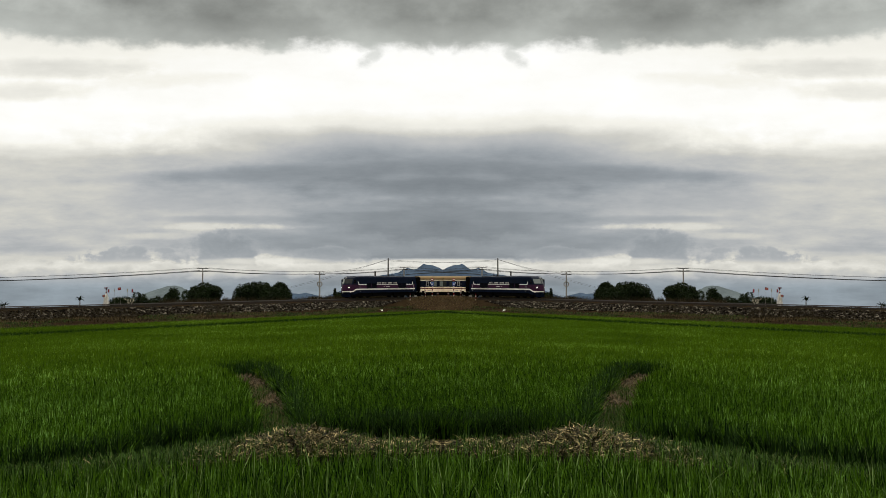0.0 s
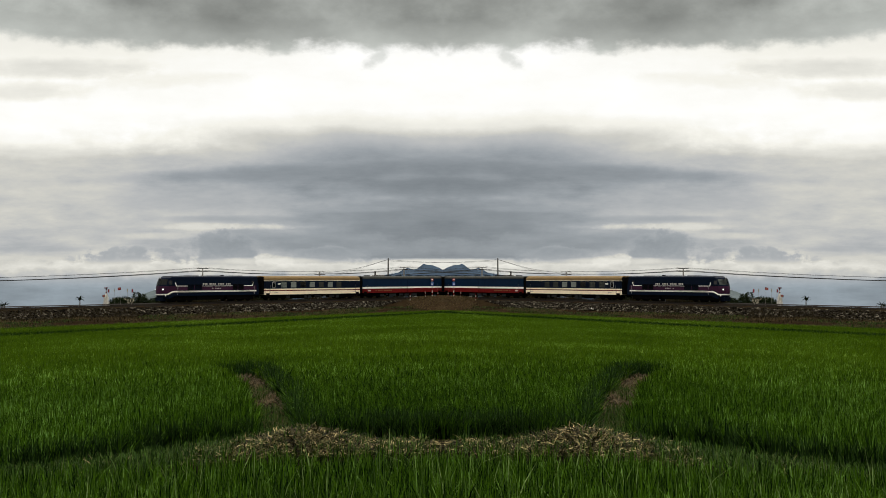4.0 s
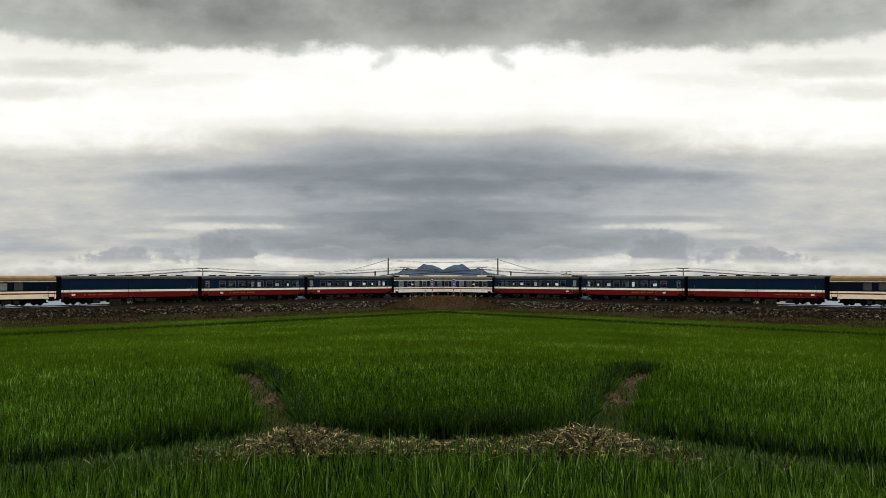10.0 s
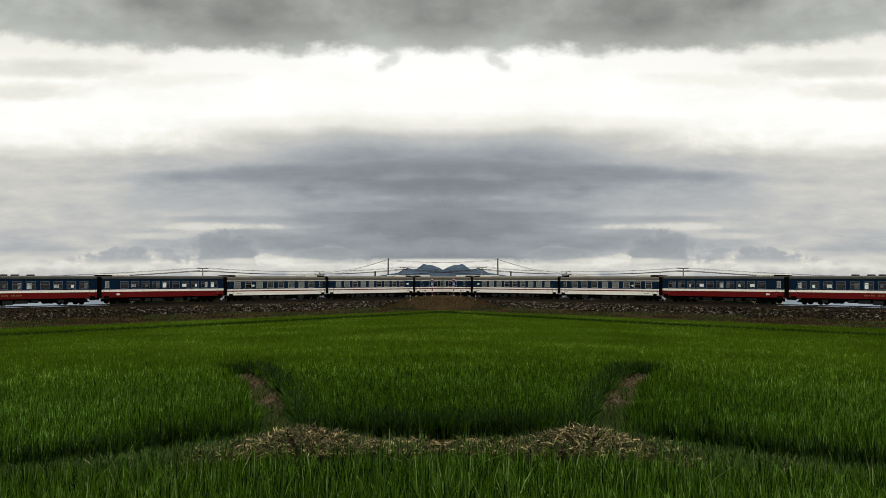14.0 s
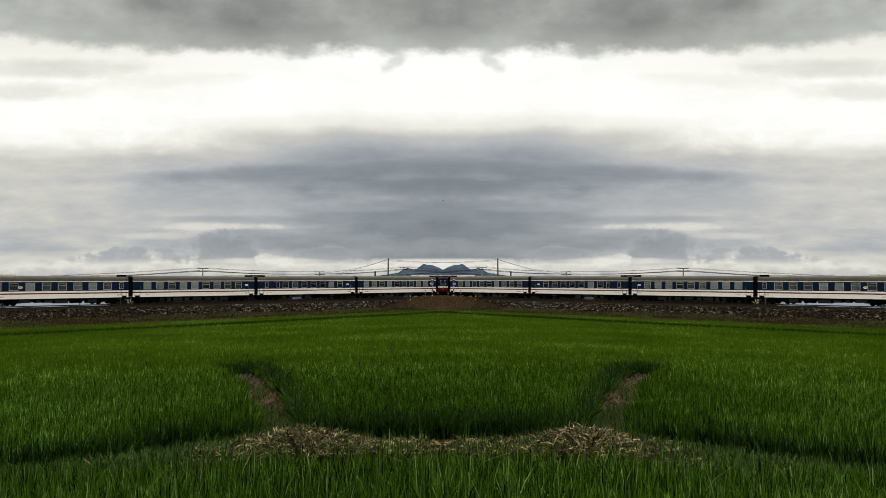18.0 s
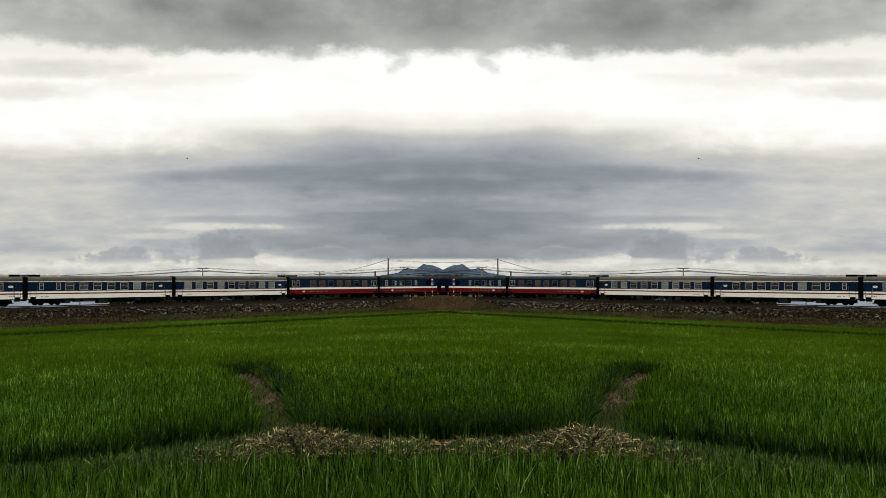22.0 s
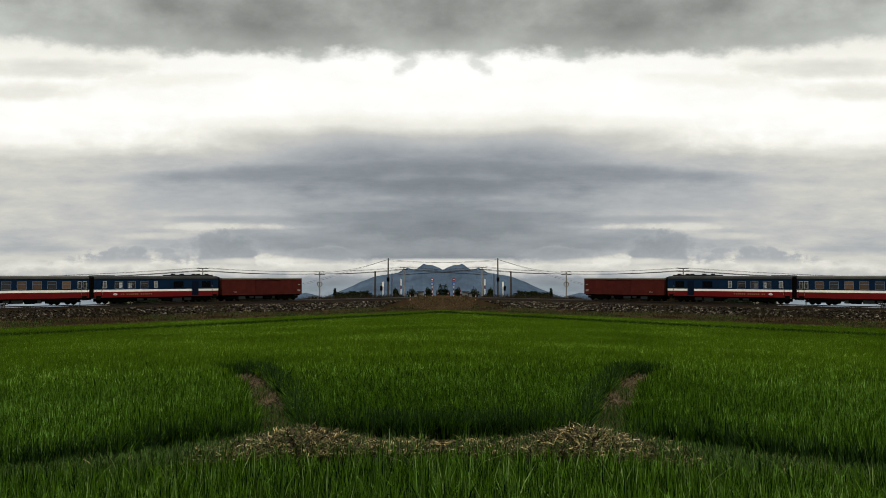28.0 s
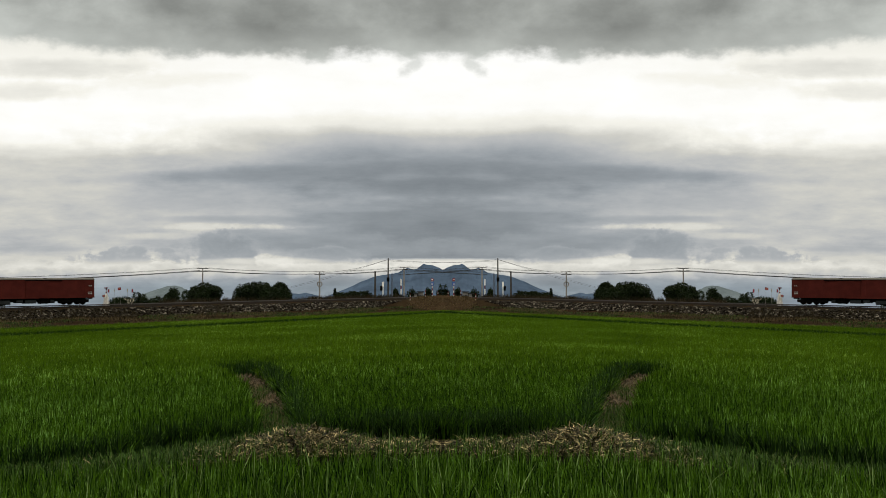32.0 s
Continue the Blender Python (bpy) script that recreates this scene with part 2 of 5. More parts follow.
M["straw"] = foliage("straw", (0.007, 0.006, 0.003), (0.100, 0.083, 0.030), patch=3.0, dry=(0.44, 0.36, 0.18), single=0.85, through_light=0.05, low=0.38)
# dark green put where rice faces lie in shade
M["rank"] = foliage("shade_grass", (0.003, 0.010, 0.0015), (0.013, 0.035, 0.004), through_light=0.05)
M["longleaf"] = foliage("long_leaf", (0.022, 0.052, 0.008), (0.075, 0.145, 0.024), through_light=0.08, single=0.8, dry=(0.22, 0.30, 0.11))
M["lowgrass"] = foliage("low_grass", (0.006, 0.016, 0.002), (0.036, 0.076, 0.010), patch=1.5, dry=(0.09, 0.10, 0.035), through_light=0.05, single=0.7)
# dark colour stands in for the self-shaded faces of the rice blocks
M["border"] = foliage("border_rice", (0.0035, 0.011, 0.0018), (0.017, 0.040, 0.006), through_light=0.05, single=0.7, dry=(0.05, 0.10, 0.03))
M["weed"] = foliage("weeds", (0.006, 0.014, 0.003), (0.035, 0.065, 0.012), patch=1.5, dry=(0.12, 0.12, 0.04), through_light=0.05, single=0.7)
M["leaf"] = foliage("leaf", (0.003, 0.0065, 0.002), (0.012, 0.020, 0.0055), patch=0.5)
M["drygrass"] = foliage("dry_grass", (0.020, 0.015, 0.008), (0.11, 0.08, 0.038), patch=0.4)
M["ramp"] = material("ramp_earth", (0.024, 0.0155, 0.0085), 0.95, vary=0.45, scale=0.5, grain=5, bump=0.8, space="World", spec=0.0)
M["scrub"] = foliage("scrub", (0.007, 0.006, 0.0028), (0.036, 0.027, 0.012), patch=0.5)
M["stones"] = foliage("stones", (0.003, 0.0026, 0.002), (0.026, 0.022, 0.017), rough=0.9, patch=0.7, through_light=0.0, dry=(0.17, 0.15, 0.12), sheen=0.0, single=0.75)
M["signred"] = material("sign_red", (0.20, 0.012, 0.022), 0.5, vary=0.15)
M["signblue"] = material("sign_blue", (0.02, 0.08, 0.30), 0.5, vary=0.15)
M["gold"] = material("gold_cloth", (0.45, 0.38, 0.16), 0.7, vary=0.15)
M["steel_blue"] = material("blue_grey_steel", (0.07, 0.10, 0.15), 0.6)
M["wood_grey"] = material("grey_wood", (0.25, 0.23, 0.2), 0.8)
M["bark"] = material("bark", (0.09, 0.07, 0.05), 0.9, spec=0.06)
# distance haze is put into the base colours of the mountain and hills
M["hill"] = material("hazed_mountain", (0.042, 0.062, 0.092), 1.0, vary=0.30, scale=0.009, grain=0.04, bump=0, space="World", spec=0.0)
M["hill_green"] = material("hazed_hill", (0.075, 0.092, 0.098), 1.0, vary=0.35, scale=0.01, grain=0.08, bump=0, space="World", spec=0.0)
M["concrete"] = material("pole_concrete", (0.21, 0.20, 0.18), 0.85, vary=0.2)
M["dark_wood"] = material("tarred_wood", (0.05, 0.045, 0.04), 0.8, spec=0.06)
M["wire"] = material("wire_black", (0.02, 0.02, 0.02), 0.6, bump=0, spec=0.06)
M["white"] = material("white_paint", (0.86, 0.84, 0.79), 0.5, vary=0.06)
M["chalk"] = material("chalky_paint", (0.50, 0.48, 0.44), 0.7, vary=0.25)
M["cream"] = material("cream_paint", (0.87, 0.75, 0.57), 0.5, vary=0.12, scale=1.0)
M["tan"] = material("tan_roof", (0.17, 0.115, 0.055), 0.65, vary=0.2, scale=0.8, spec=0.06)
M["navy"] = material("navy_paint", (0.0014, 0.005, 0.015), 0.4, vary=0.2, scale=0.8, spec=0.06)
M["blue"] = material("blue_paint", (0.0023, 0.0128, 0.036), 0.45, vary=0.2, scale=0.8, spec=0.06)
M["red"] = material("red_paint", (0.115, 0.0065, 0.0065), 0.5, vary=0.2, scale=0.8, spec=0.06)
M["maroon"] = material("maroon_paint", (0.060, 0.011, 0.008), 0.7, vary=0.3, scale=0.9, spec=0.05)
M["purple"] = material("purple_paint", (0.034, 0.011, 0.029), 0.45, vary=0.2, scale=0.8, spec=0.06)
M["darkred"] = material("dark_red_stripe", (0.11, 0.012, 0.014), 0.5, spec=0.06)
M["roof"] = material("grey_roof", (0.085, 0.08, 0.068), 0.7, vary=0.25, scale=0.7, spec=0.06)
M["roofmid"] = material("weathered_roof", (0.042, 0.043, 0.040), 0.7, vary=0.3, scale=0.7, spec=0.06)
M["roofdark"] = material("dark_roof", (0.022, 0.025, 0.026), 0.7, vary=0.3, scale=0.7, spec=0.06)
M["black"] = material("underframe_black", (0.004, 0.0038, 0.0035), 0.9, vary=0.4, spec=0.0)
# pale for curtains, and for sky reflection put into the colour
M["curtain"] = material("curtain_sky_glass", (0.10, 0.115, 0.11), 0.12, vary=0.75, scale=2.2, bump=0, rnd=0.9, coat=0.5)
M["glass"] = material("dark_glass", (0.006, 0.0075, 0.009), 0.06, vary=0.4, bump=0, coat=0.3, rnd=0.8)
M["bright"] = material("curtain_daylight_glass", (0.42, 0.47, 0.48), 0.12, vary=0.85, scale=2.6, bump=0, rnd=0.8, coat=1.0)
M["orange"] = material("orange_curtain_glass", (0.085, 0.042, 0.016), 0.15, vary=0.4, scale=2.0, bump=0, rnd=0.6, coat=0.6)
M["goldpaint"] = material("faded_gold", (0.19, 0.10, 0.03), 0.6)
M["grime"] = material("grey_lettering", (0.25, 0.24, 0.22), 0.7)
M["lamp"] = bpy.data.materials.new("headlamp")
M["lamp"].use_nodes = True
M["lamp"].node_tree.nodes["Principled BSDF"].inputs["Emission Color"].default_value = (1, 0.95, 0.85, 1)
M["lamp"].node_tree.nodes["Principled BSDF"].inputs["Emission Strength"].default_value = 2.5
M["frame"] = material("window_aluminium", (0.34, 0.34, 0.33), 0.5, 0.0)


# ---- mesh helpers ----
def box(bm, x0, x1, y0, y1, z0, z1, bevel=0.0):
    vs = [bm.verts.new((x, y, z)) for z in (z0, z1) for y in (y0, y1) for x in (x0, x1)]
    fs = [bm.faces.new([vs[i] for i in q]) for q in ((0, 2, 3, 1), (4, 5, 7, 6), (0, 1, 5, 4), (2, 6, 7, 3), (0, 4, 6, 2), (1, 3, 7, 5))]
    if bevel:
        es = list({e for f in fs for e in f.edges})
        bmesh.ops.bevel(bm, geom=es, offset=bevel, segments=2, affect="EDGES", profile=0.6)
    return bm


def tube(bm, p, q, r0, r1=None, n=8):
    p, q = Vector(p), Vector(q)
    d = (q - p)
    rot = d.to_track_quat("Z", "Y").to_matrix()
    rings = []
    for c, r in ((p, r0), (q, r0 if r1 is None else r1)):
        rings.append([bm.verts.new(c + rot @ Vector((r * math.cos(6.28319 * i / n), r * math.sin(6.28319 * i / n), 0))) for i in range(n)])
    for i in range(n):
        bm.faces.new((rings[0][i], rings[0][(i + 1) % n], rings[1][(i + 1) % n], rings[1][i]))
    bm.faces.new(rings[0][::-1])
    bm.faces.new(rings[1])
    return bm


def extrude_profile(bm, pts, x0, x1):
    """A closed (y, z) outline drawn out from x0 to x1."""
    a = [bm.verts.new((x0, y, z)) for y, z in pts]
    b = [bm.verts.new((x1, y, z)) for y, z in pts]
    n = len(pts)
    for i in range(n):
        bm.faces.new((a[i], a[(i + 1) % n], b[(i + 1) % n], b[i]))
    bm.faces.new(a[::-1])
    bm.faces.new(b)
    bmesh.ops.recalc_face_normals(bm, faces=bm.faces)
    return bm


def mesh_of(name, bm, mat, smooth=False):
    me = bpy.data.meshes.new(name)
    bmesh.ops.recalc_face_normals(bm, faces=bm.faces)
    bm.to_mesh(me)
    bm.free()
    me.materials.append(mat)
    if smooth:
        for p in me.polygons:
            p.use_smooth = True
    return me


def part(name, bm, mat, parent, label="", at=None):
    """One mesh object under a thing or a part; bm may be a mesh that is shared."""
    me = bm if isinstance(bm, bpy.types.Mesh) else mesh_of(name, bm, mat)
    ob = new(name, me)
    ob.parent = parent
    if at is not None:
        ob.location = at
    if label:
        tagged(ob, label)
    return ob


def raw(name, verts, tris, mat, kind=""):
    """A mesh of triangles from arrays."""
    me = bpy.data.meshes.new(name)
    n, k = len(verts), len(tris)
    me.vertices.add(n)
    me.vertices.foreach_set("co", np.asarray(verts, np.float32).ravel())
    me.loops.add(3 * k)
    me.loops.foreach_set("vertex_index", np.asarray(tris, np.int32).ravel())
    me.polygons.add(k)
    me.polygons.foreach_set("loop_start", np.arange(0, 3 * k, 3, dtype=np.int32))
    me.update(calc_edges=True)
    me.materials.append(mat)
    return me


def both(verts, tris):
    """The same geometry on both sides of the middle line."""
    v = np.asarray(verts, float)
    w = v * np.array([-1, 1, 1])
    t = np.asarray(tris)
    return np.vstack([v, w]), np.vstack([t, t[:, ::-1] + len(v)])


def pair(ob, m):
    """Puts a thing at m and its mirror twin on the other side of the middle line."""
    ob.matrix_basis = m
    twin = copy_thing(ob, MIR @ m @ MIR)
    twin.scale = (-1, 1, 1)
    return ob, twin


def thing(name, label, category, group="", kind=""):
    return tagged(new(name), label, category, group, kind)


# ---- ground ----
def make_ground():
    xs = np.concatenate([-np.geomspace(3000, 4, 34), np.linspace(-3, 3, 9), np.geomspace(4, 3000, 34)])
    ys = np.concatenate([np.linspace(-300, 8, 8), np.linspace(12, 60, 40), np.geomspace(64, 4800, 40)])
    g = np.array([[x, y, soil(x)] for y in ys for x in xs])
    nx = len(xs)
    tri = []
    for j in range(len(ys) - 1):
        for i in range(nx - 1):
            a = j * nx + i
            tri += [(a, a + 1, a + nx + 1), (a, a + nx + 1, a + nx)]
    tagged(new("ground", raw("ground", g, tri, M["soil"])), "dark wet paddy soil reaching the horizon", "ground", kind="structure")


make_ground()

# ---- dikes between the paddies ----
DIKE = [(-0.5, 16.7, 0.6), (1.2, 16.8, 0.75), (2.7, 16.9, 1.35), (3.6, 16.8, 1.25), (4.6, 16.0, 0.9), (6.0, 15.1, 0.75), (9.0, 14.0, 0.6), (16.0, 12.9, 0.6)]
# the strip along the dike that is left unplanted
BARE = [(-0.5, 15.5, 2.0), (1.5, 15.6, 2.0), (2.7, 15.75, 2.15), (3.6, 15.4, 2.1), (4.4, 15.0, 1.62), (5.7, 14.3, 1.35), (7.0, 13.7, 1.2), (16.0, 12.2, 1.4)]
SPUR = [(3.2, 17.9, 0.4), (3.75, 20.6, 0.36), (4.55, 24.0, 0.52), (5.3, 26.8, 0.42), (6.0, 29.3, 0.5), (6.8, 31.8, 0.66), (7.3, 33.2, 0.5)]
FARDIKE = [(-2.0, 141.0, 0.95), (7.7, 125.4, 0.9), (19.0, 104.6, 0.8), (37.0, 76.8, 0.6), (78.0, 10.0, 0.5)]


def near_line(x, y, line):
    """Distance to a line of (x, y, half width), less the half width there."""
    best = np.full(np.shape(x), 1e9)
    for (ax, ay, aw), (bx, by, bw) in zip(line, line[1:]):
        dx, dy = bx - ax, by - ay
        k = np.clip(((x - ax) * dx + (y - ay) * dy) / (dx * dx + dy * dy), 0, 1)
        best = np.minimum(best, np.hypot(x - ax - k * dx, y - ay - k * dy) - (aw + k * (bw - aw)))
    return best


def make_dike(name, line, height, step, mat, label, heap=0.0):
    rows = []
    for (ax, ay, aw), (bx, by, bw) in zip(line, line[1:]):
        n = max(2, int(math.hypot(bx - ax, by - ay) / step))
        for i in range(n):
            k = i / n
            l = math.hypot(bx - ax, by - ay)
            rows.append((ax + k * (bx - ax), ay + k * (by - ay), aw + k * (bw - aw), -(by - ay) / l, (bx - ax) / l))
    cs = np.linspace(-1.25, 1.25, 13)
    v = []
    for x, y, w, nx, ny in rows:
        for c in cs:
            px, py = x + nx * c * w, y + ny * c * w
            z = max(0, 1 - c * c / 1.4) ** 0.6 * (height + heap * math.exp(-((px - 2.6) / 0.85) ** 2))
            bumpy = noise.fractal(Vector((px * 2.2, py * 2.2, 3)), 1, 2, 4) * 0.09 * min(1, z * 12)
            v.append((max(px, 0.0), py, soil(px) + z + bumpy - 0.01))
    t = []
    m = len(cs)
    for j in range(len(rows) - 1):
        for i in range(m - 1):
            a = j * m + i
            t += [(a, a + 1, a + m + 1), (a, a + m + 1, a + m)]
    vv, tt = both(v, t)
    tagged(new(name, raw(name, vv, tt, mat)), label, "dike", kind="structure")


make_dike("paddy_dike", DIKE, 0.09, 0.25, M["dike"], "bare mud dike with cut straw between paddies", 0.16)
make_dike("side_dike", SPUR, 0.10, 0.3, M["dike"], "narrow trodden mud path between rice blocks")


# ---- rice ----
TERRACE = 0.08                 # the last paddy lies a little higher


def beyond_far_dike(x, y):
    return (y > np.interp(x, [a[0] for a in FARDIKE], [a[1] for a in FARDIKE])) * 1.0


def blades(px, py, count, length, width, seg, seed, spread, lean, ragged):
    """Blades in tufts at px, py: arrays of verts and tris."""
    rng = np.random.default_rng(seed)
    n = len(px) * count
    ox, oy = rng.normal(0, spread, n), rng.normal(0, spread, n)
    x, y = np.repeat(px, count) + ox, np.repeat(py, count) + oy
    x = np.maximum(x, 0.01)
    roll = 0.04 * np.sin(px * 1.9 + 1.3 * np.sin(py * 0.8)) * np.sin(py * 1.3 + 1.7 * np.sin(px * 0.6))
    ln = length * np.repeat(rng.uniform(0.80, 1.10, len(px)) + roll, count) * rng.uniform(1 - ragged, 1.05, n) * np.where(rng.random(n) < 0.05, 1 + 0.6 * ragged, 1.0)
    # the blades of a tuft fan outwards from its middle
    ang = np.arctan2(oy, ox) + rng.normal(0, 0.7, n)
    tilt = np.abs(rng.normal(0, lean, n)) + (rng.random(n) < 0.13) * rng.uniform(0.1, 0.5, n)
    dx, dy = np.cos(ang) * tilt, np.sin(ang) * tilt
    face = rng.uniform(0, np.pi, n)
    wx, wy = np.cos(face) * width / 2, np.sin(face) * width / 2
    z0 = -FALL * np.abs(x) + TERRACE * beyond_far_dike(x, y)
    hs = np.linspace(0, 1, seg + 1)
    vs = []
    for h in hs:
        cx = x + dx * ln * h ** 1.8
        cy = y + dy * ln * h ** 1.8
        cz = z0 + ln * (h - 0.25 * tilt * h * h)
        k = 1.0 if h < 0.5 else (1 - h) * 1.6 + 0.2
        if h < 1:
            vs.append(np.stack([cx - wx * k, cy - wy * k, cz], 1))
            vs.append(np.stack([cx + wx * k, cy + wy * k, cz], 1))
        else:
            vs.append(np.stack([cx, cy, cz], 1))
    per = len(vs)
    v = np.stack(vs, 1).reshape(-1, 3)
    tri = []
    for i in range(seg - 1):
        tri += [(2 * i, 2 * i + 1, 2 * i + 3), (2 * i, 2 * i + 3, 2 * i + 2)]
    tri.append((2 * seg - 2, 2 * seg - 1, 2 * seg))
    t = (np.array(tri)[None] + (np.arange(n) * per)[:, None, None]).reshape(-1, 3)
    return v, t


def rice_zone(name, y0, y1, pitch, count, length, width, seg, seed, spread, lean, label, ragged=0.2, mat="rice", edge=False):
    rng = np.random.default_rng(seed)
    ys = np.arange(y0, y1, pitch)
    px, py = [], []
    for y in ys:
        w = 0.50 * y + 3.0
        xs = np.arange(0.02, w, pitch)
        px.append(xs + rng.normal(0, pitch * 0.22, len(xs)))
        py.append(np.full(len(xs), y) + rng.normal(0, pitch * 0.22, len(xs)))
    px, py = np.abs(np.concatenate(px)), np.concatenate(py)
    keep = (near_line(px, py, BARE) > 0.02) & (near_line(px, py, SPUR) > 0.05) & (near_line(px, py, FARDIKE) > 0)
    n = (px * SI + (py - D0) * CO)
    # the foot of the bank widens away from the crossing
    keep &= n < -9.0 - 0.07 * np.clip(px * CO - (py - D0) * SI - 25.0, 0, 70)
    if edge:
        # only the rows that face the dike and the inner side of the path, darkened as shade
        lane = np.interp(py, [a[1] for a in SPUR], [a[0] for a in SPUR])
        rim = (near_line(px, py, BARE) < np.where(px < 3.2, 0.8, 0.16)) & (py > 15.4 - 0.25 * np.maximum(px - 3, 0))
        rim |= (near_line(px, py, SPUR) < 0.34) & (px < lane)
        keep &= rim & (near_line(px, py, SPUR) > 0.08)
    px, py = px[keep], py[keep]
    v, t = blades(px, py, count, length, width, seg, seed + 1, spread, lean, ragged)
    v, t = both(v, t)
    tagged(new(name, raw(name, v, t, M[mat])), label, "rice", kind="stuff")


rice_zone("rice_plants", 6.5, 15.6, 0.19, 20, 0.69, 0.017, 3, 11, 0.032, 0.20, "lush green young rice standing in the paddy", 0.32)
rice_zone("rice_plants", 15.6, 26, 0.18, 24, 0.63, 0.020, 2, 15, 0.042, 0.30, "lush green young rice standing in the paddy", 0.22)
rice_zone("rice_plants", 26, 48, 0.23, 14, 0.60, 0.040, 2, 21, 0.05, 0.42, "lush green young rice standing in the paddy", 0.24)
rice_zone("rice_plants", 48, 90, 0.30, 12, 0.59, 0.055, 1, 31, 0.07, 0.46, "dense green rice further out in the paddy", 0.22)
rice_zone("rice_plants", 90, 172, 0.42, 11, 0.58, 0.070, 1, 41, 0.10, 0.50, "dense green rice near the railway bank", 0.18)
rice_zone("long_rice_leaves", 9.3, 13.6, 0.27, 2, 0.86, 0.017, 3, 61, 0.05, 0.30, "long arching rice leaves over the front paddy", 0.25, "longleaf")
rice_zone("border_rice", 13, 34, 0.15, 22, 0.67, 0.026, 2, 51, 0.05, 0.34, "dark rice rows along the paddy's edge, coloured as shade", 0.3, "border", True)


# ---- cut straw and weeds on the dike ----
def dike_height(x, y):
    d = near_line(x, y, DIKE)
    return np.clip(-d / 0.9, 0, 1) ** 0.6 * (0.09 + 0.16 * np.exp(-((x - 2.6) / 0.85) ** 2))


def lay_straw(name, count, seed, mat, label, category, x_of, flat, size, thick=0.004):
    rng = np.random.default_rng(seed)
    x = x_of(rng, count)
    mid = np.interp(x, [a[0] for a in DIKE], [a[1] for a in DIKE])
    wid = np.interp(x, [a[0] for a in DIKE], [a[2] for a in DIKE])
    y = mid + rng.uniform(-1, 1, count) * wid * 0.95
    heap = 0.26 * np.exp(-((x - 2.5) / 0.8) ** 2 - ((y - mid - 0.1) / 0.7) ** 2)
    z = dike_height(x, y) - FALL * x + rng.uniform(0, 1, count) ** 2 * (0.05 + heap * 0.4)
    a, up = rng.uniform(0, 2 * np.pi, count), np.abs(rng.normal(0, flat, count))
    l = rng.uniform(0.5, 1.3, count) * size
    d = np.stack([np.cos(a) * np.cos(up), np.sin(a) * np.cos(up), np.sin(up)], 1) * l[:, None]
    w = np.stack([-np.sin(a), np.cos(a), rng.normal(0, 0.4, count)], 1) * thick * rng.uniform(0.6, 1.6, count)[:, None]
    c = np.stack([np.abs(x), y, z], 1)
    bend = d * 0.5 + np.array([0, 0, 1.0]) * (l * 0.12)[:, None]
    v = np.stack([c - w, c + w, c + bend - w, c + bend + w, c + d], 1).reshape(-1, 3)
    q = np.arange(count)[:, None] * 5
    t = np.concatenate([q + [0, 1, 3], q + [0, 3, 2], q + [2, 3, 4]])
    v, t = both(v, t)
    tagged(new(name, raw(name, v, t, mat)), label, category, kind="stuff")


lay_straw("straw", 13500, 3, M["straw"], "dry cut straw strewn along the mud dike", "straw", lambda r, n: np.abs(np.where(r.random(n) < 0.02, r.normal(5.55, 0.16, n), np.where(r.random(n) < 0.55, r.normal(2.6, 0.75, n), r.uniform(0, 4.3, n) ** 0.75 * 1.44))), 0.26, 0.23, 0.006)
def dike_shade_blades():
    """Dark blades added for the shaded rice faces along the far dike and at the path's end."""
    rng = np.random.default_rng(33)
    n = 20000
    k = rng.uniform(0, 1, n)
    y = 141 - 80 * k
    x = np.interp(-y, [-a[1] for a in FARDIKE], [a[0] for a in FARDIKE]) + rng.normal(0, 0.45, n)
    m = 900
    x = np.concatenate([np.abs(x), 7.2 + rng.normal(0, 0.55, m)])
    y = np.concatenate([y, 33.9 + rng.normal(0, 0.3, m)])
    far = np.concatenate([np.ones(n), np.full(m, 0.3)])
    n += m
    z = -FALL * x + TERRACE * 0.5
    a, l = rng.uniform(0, 6.283, n), rng.uniform(0.5, 1.0, n) * 0.68
    c = np.stack([x, y, z], 1)
    w = np.stack([np.cos(a), np.sin(a), np.zeros(n)], 1) * (0.05 * far)[:, None]
    d = np.stack([rng.normal(0, 0.12, n), rng.normal(0, 0.12, n), l], 1)
    v, t = both(np.stack([c - w, c + w, c + d], 1).reshape(-1, 3), np.arange(3 * n).reshape(-1, 3))
    tagged(new("dike_grass", raw("dike_grass", v, t, M["rank"])), "dark green blades added as shade at the far dike", "grass", kind="stuff")


dike_shade_blades()
lay_straw("weeds", 13000, 4, M["lowgrass"], "short green weeds growing on the dike", "grass", lambda r, n: np.where(r.random(n) < 0.13, r.uniform(0.3, 4.0, n), r.uniform(3.6, 10, n)), 0.9, 0.22, 0.006)


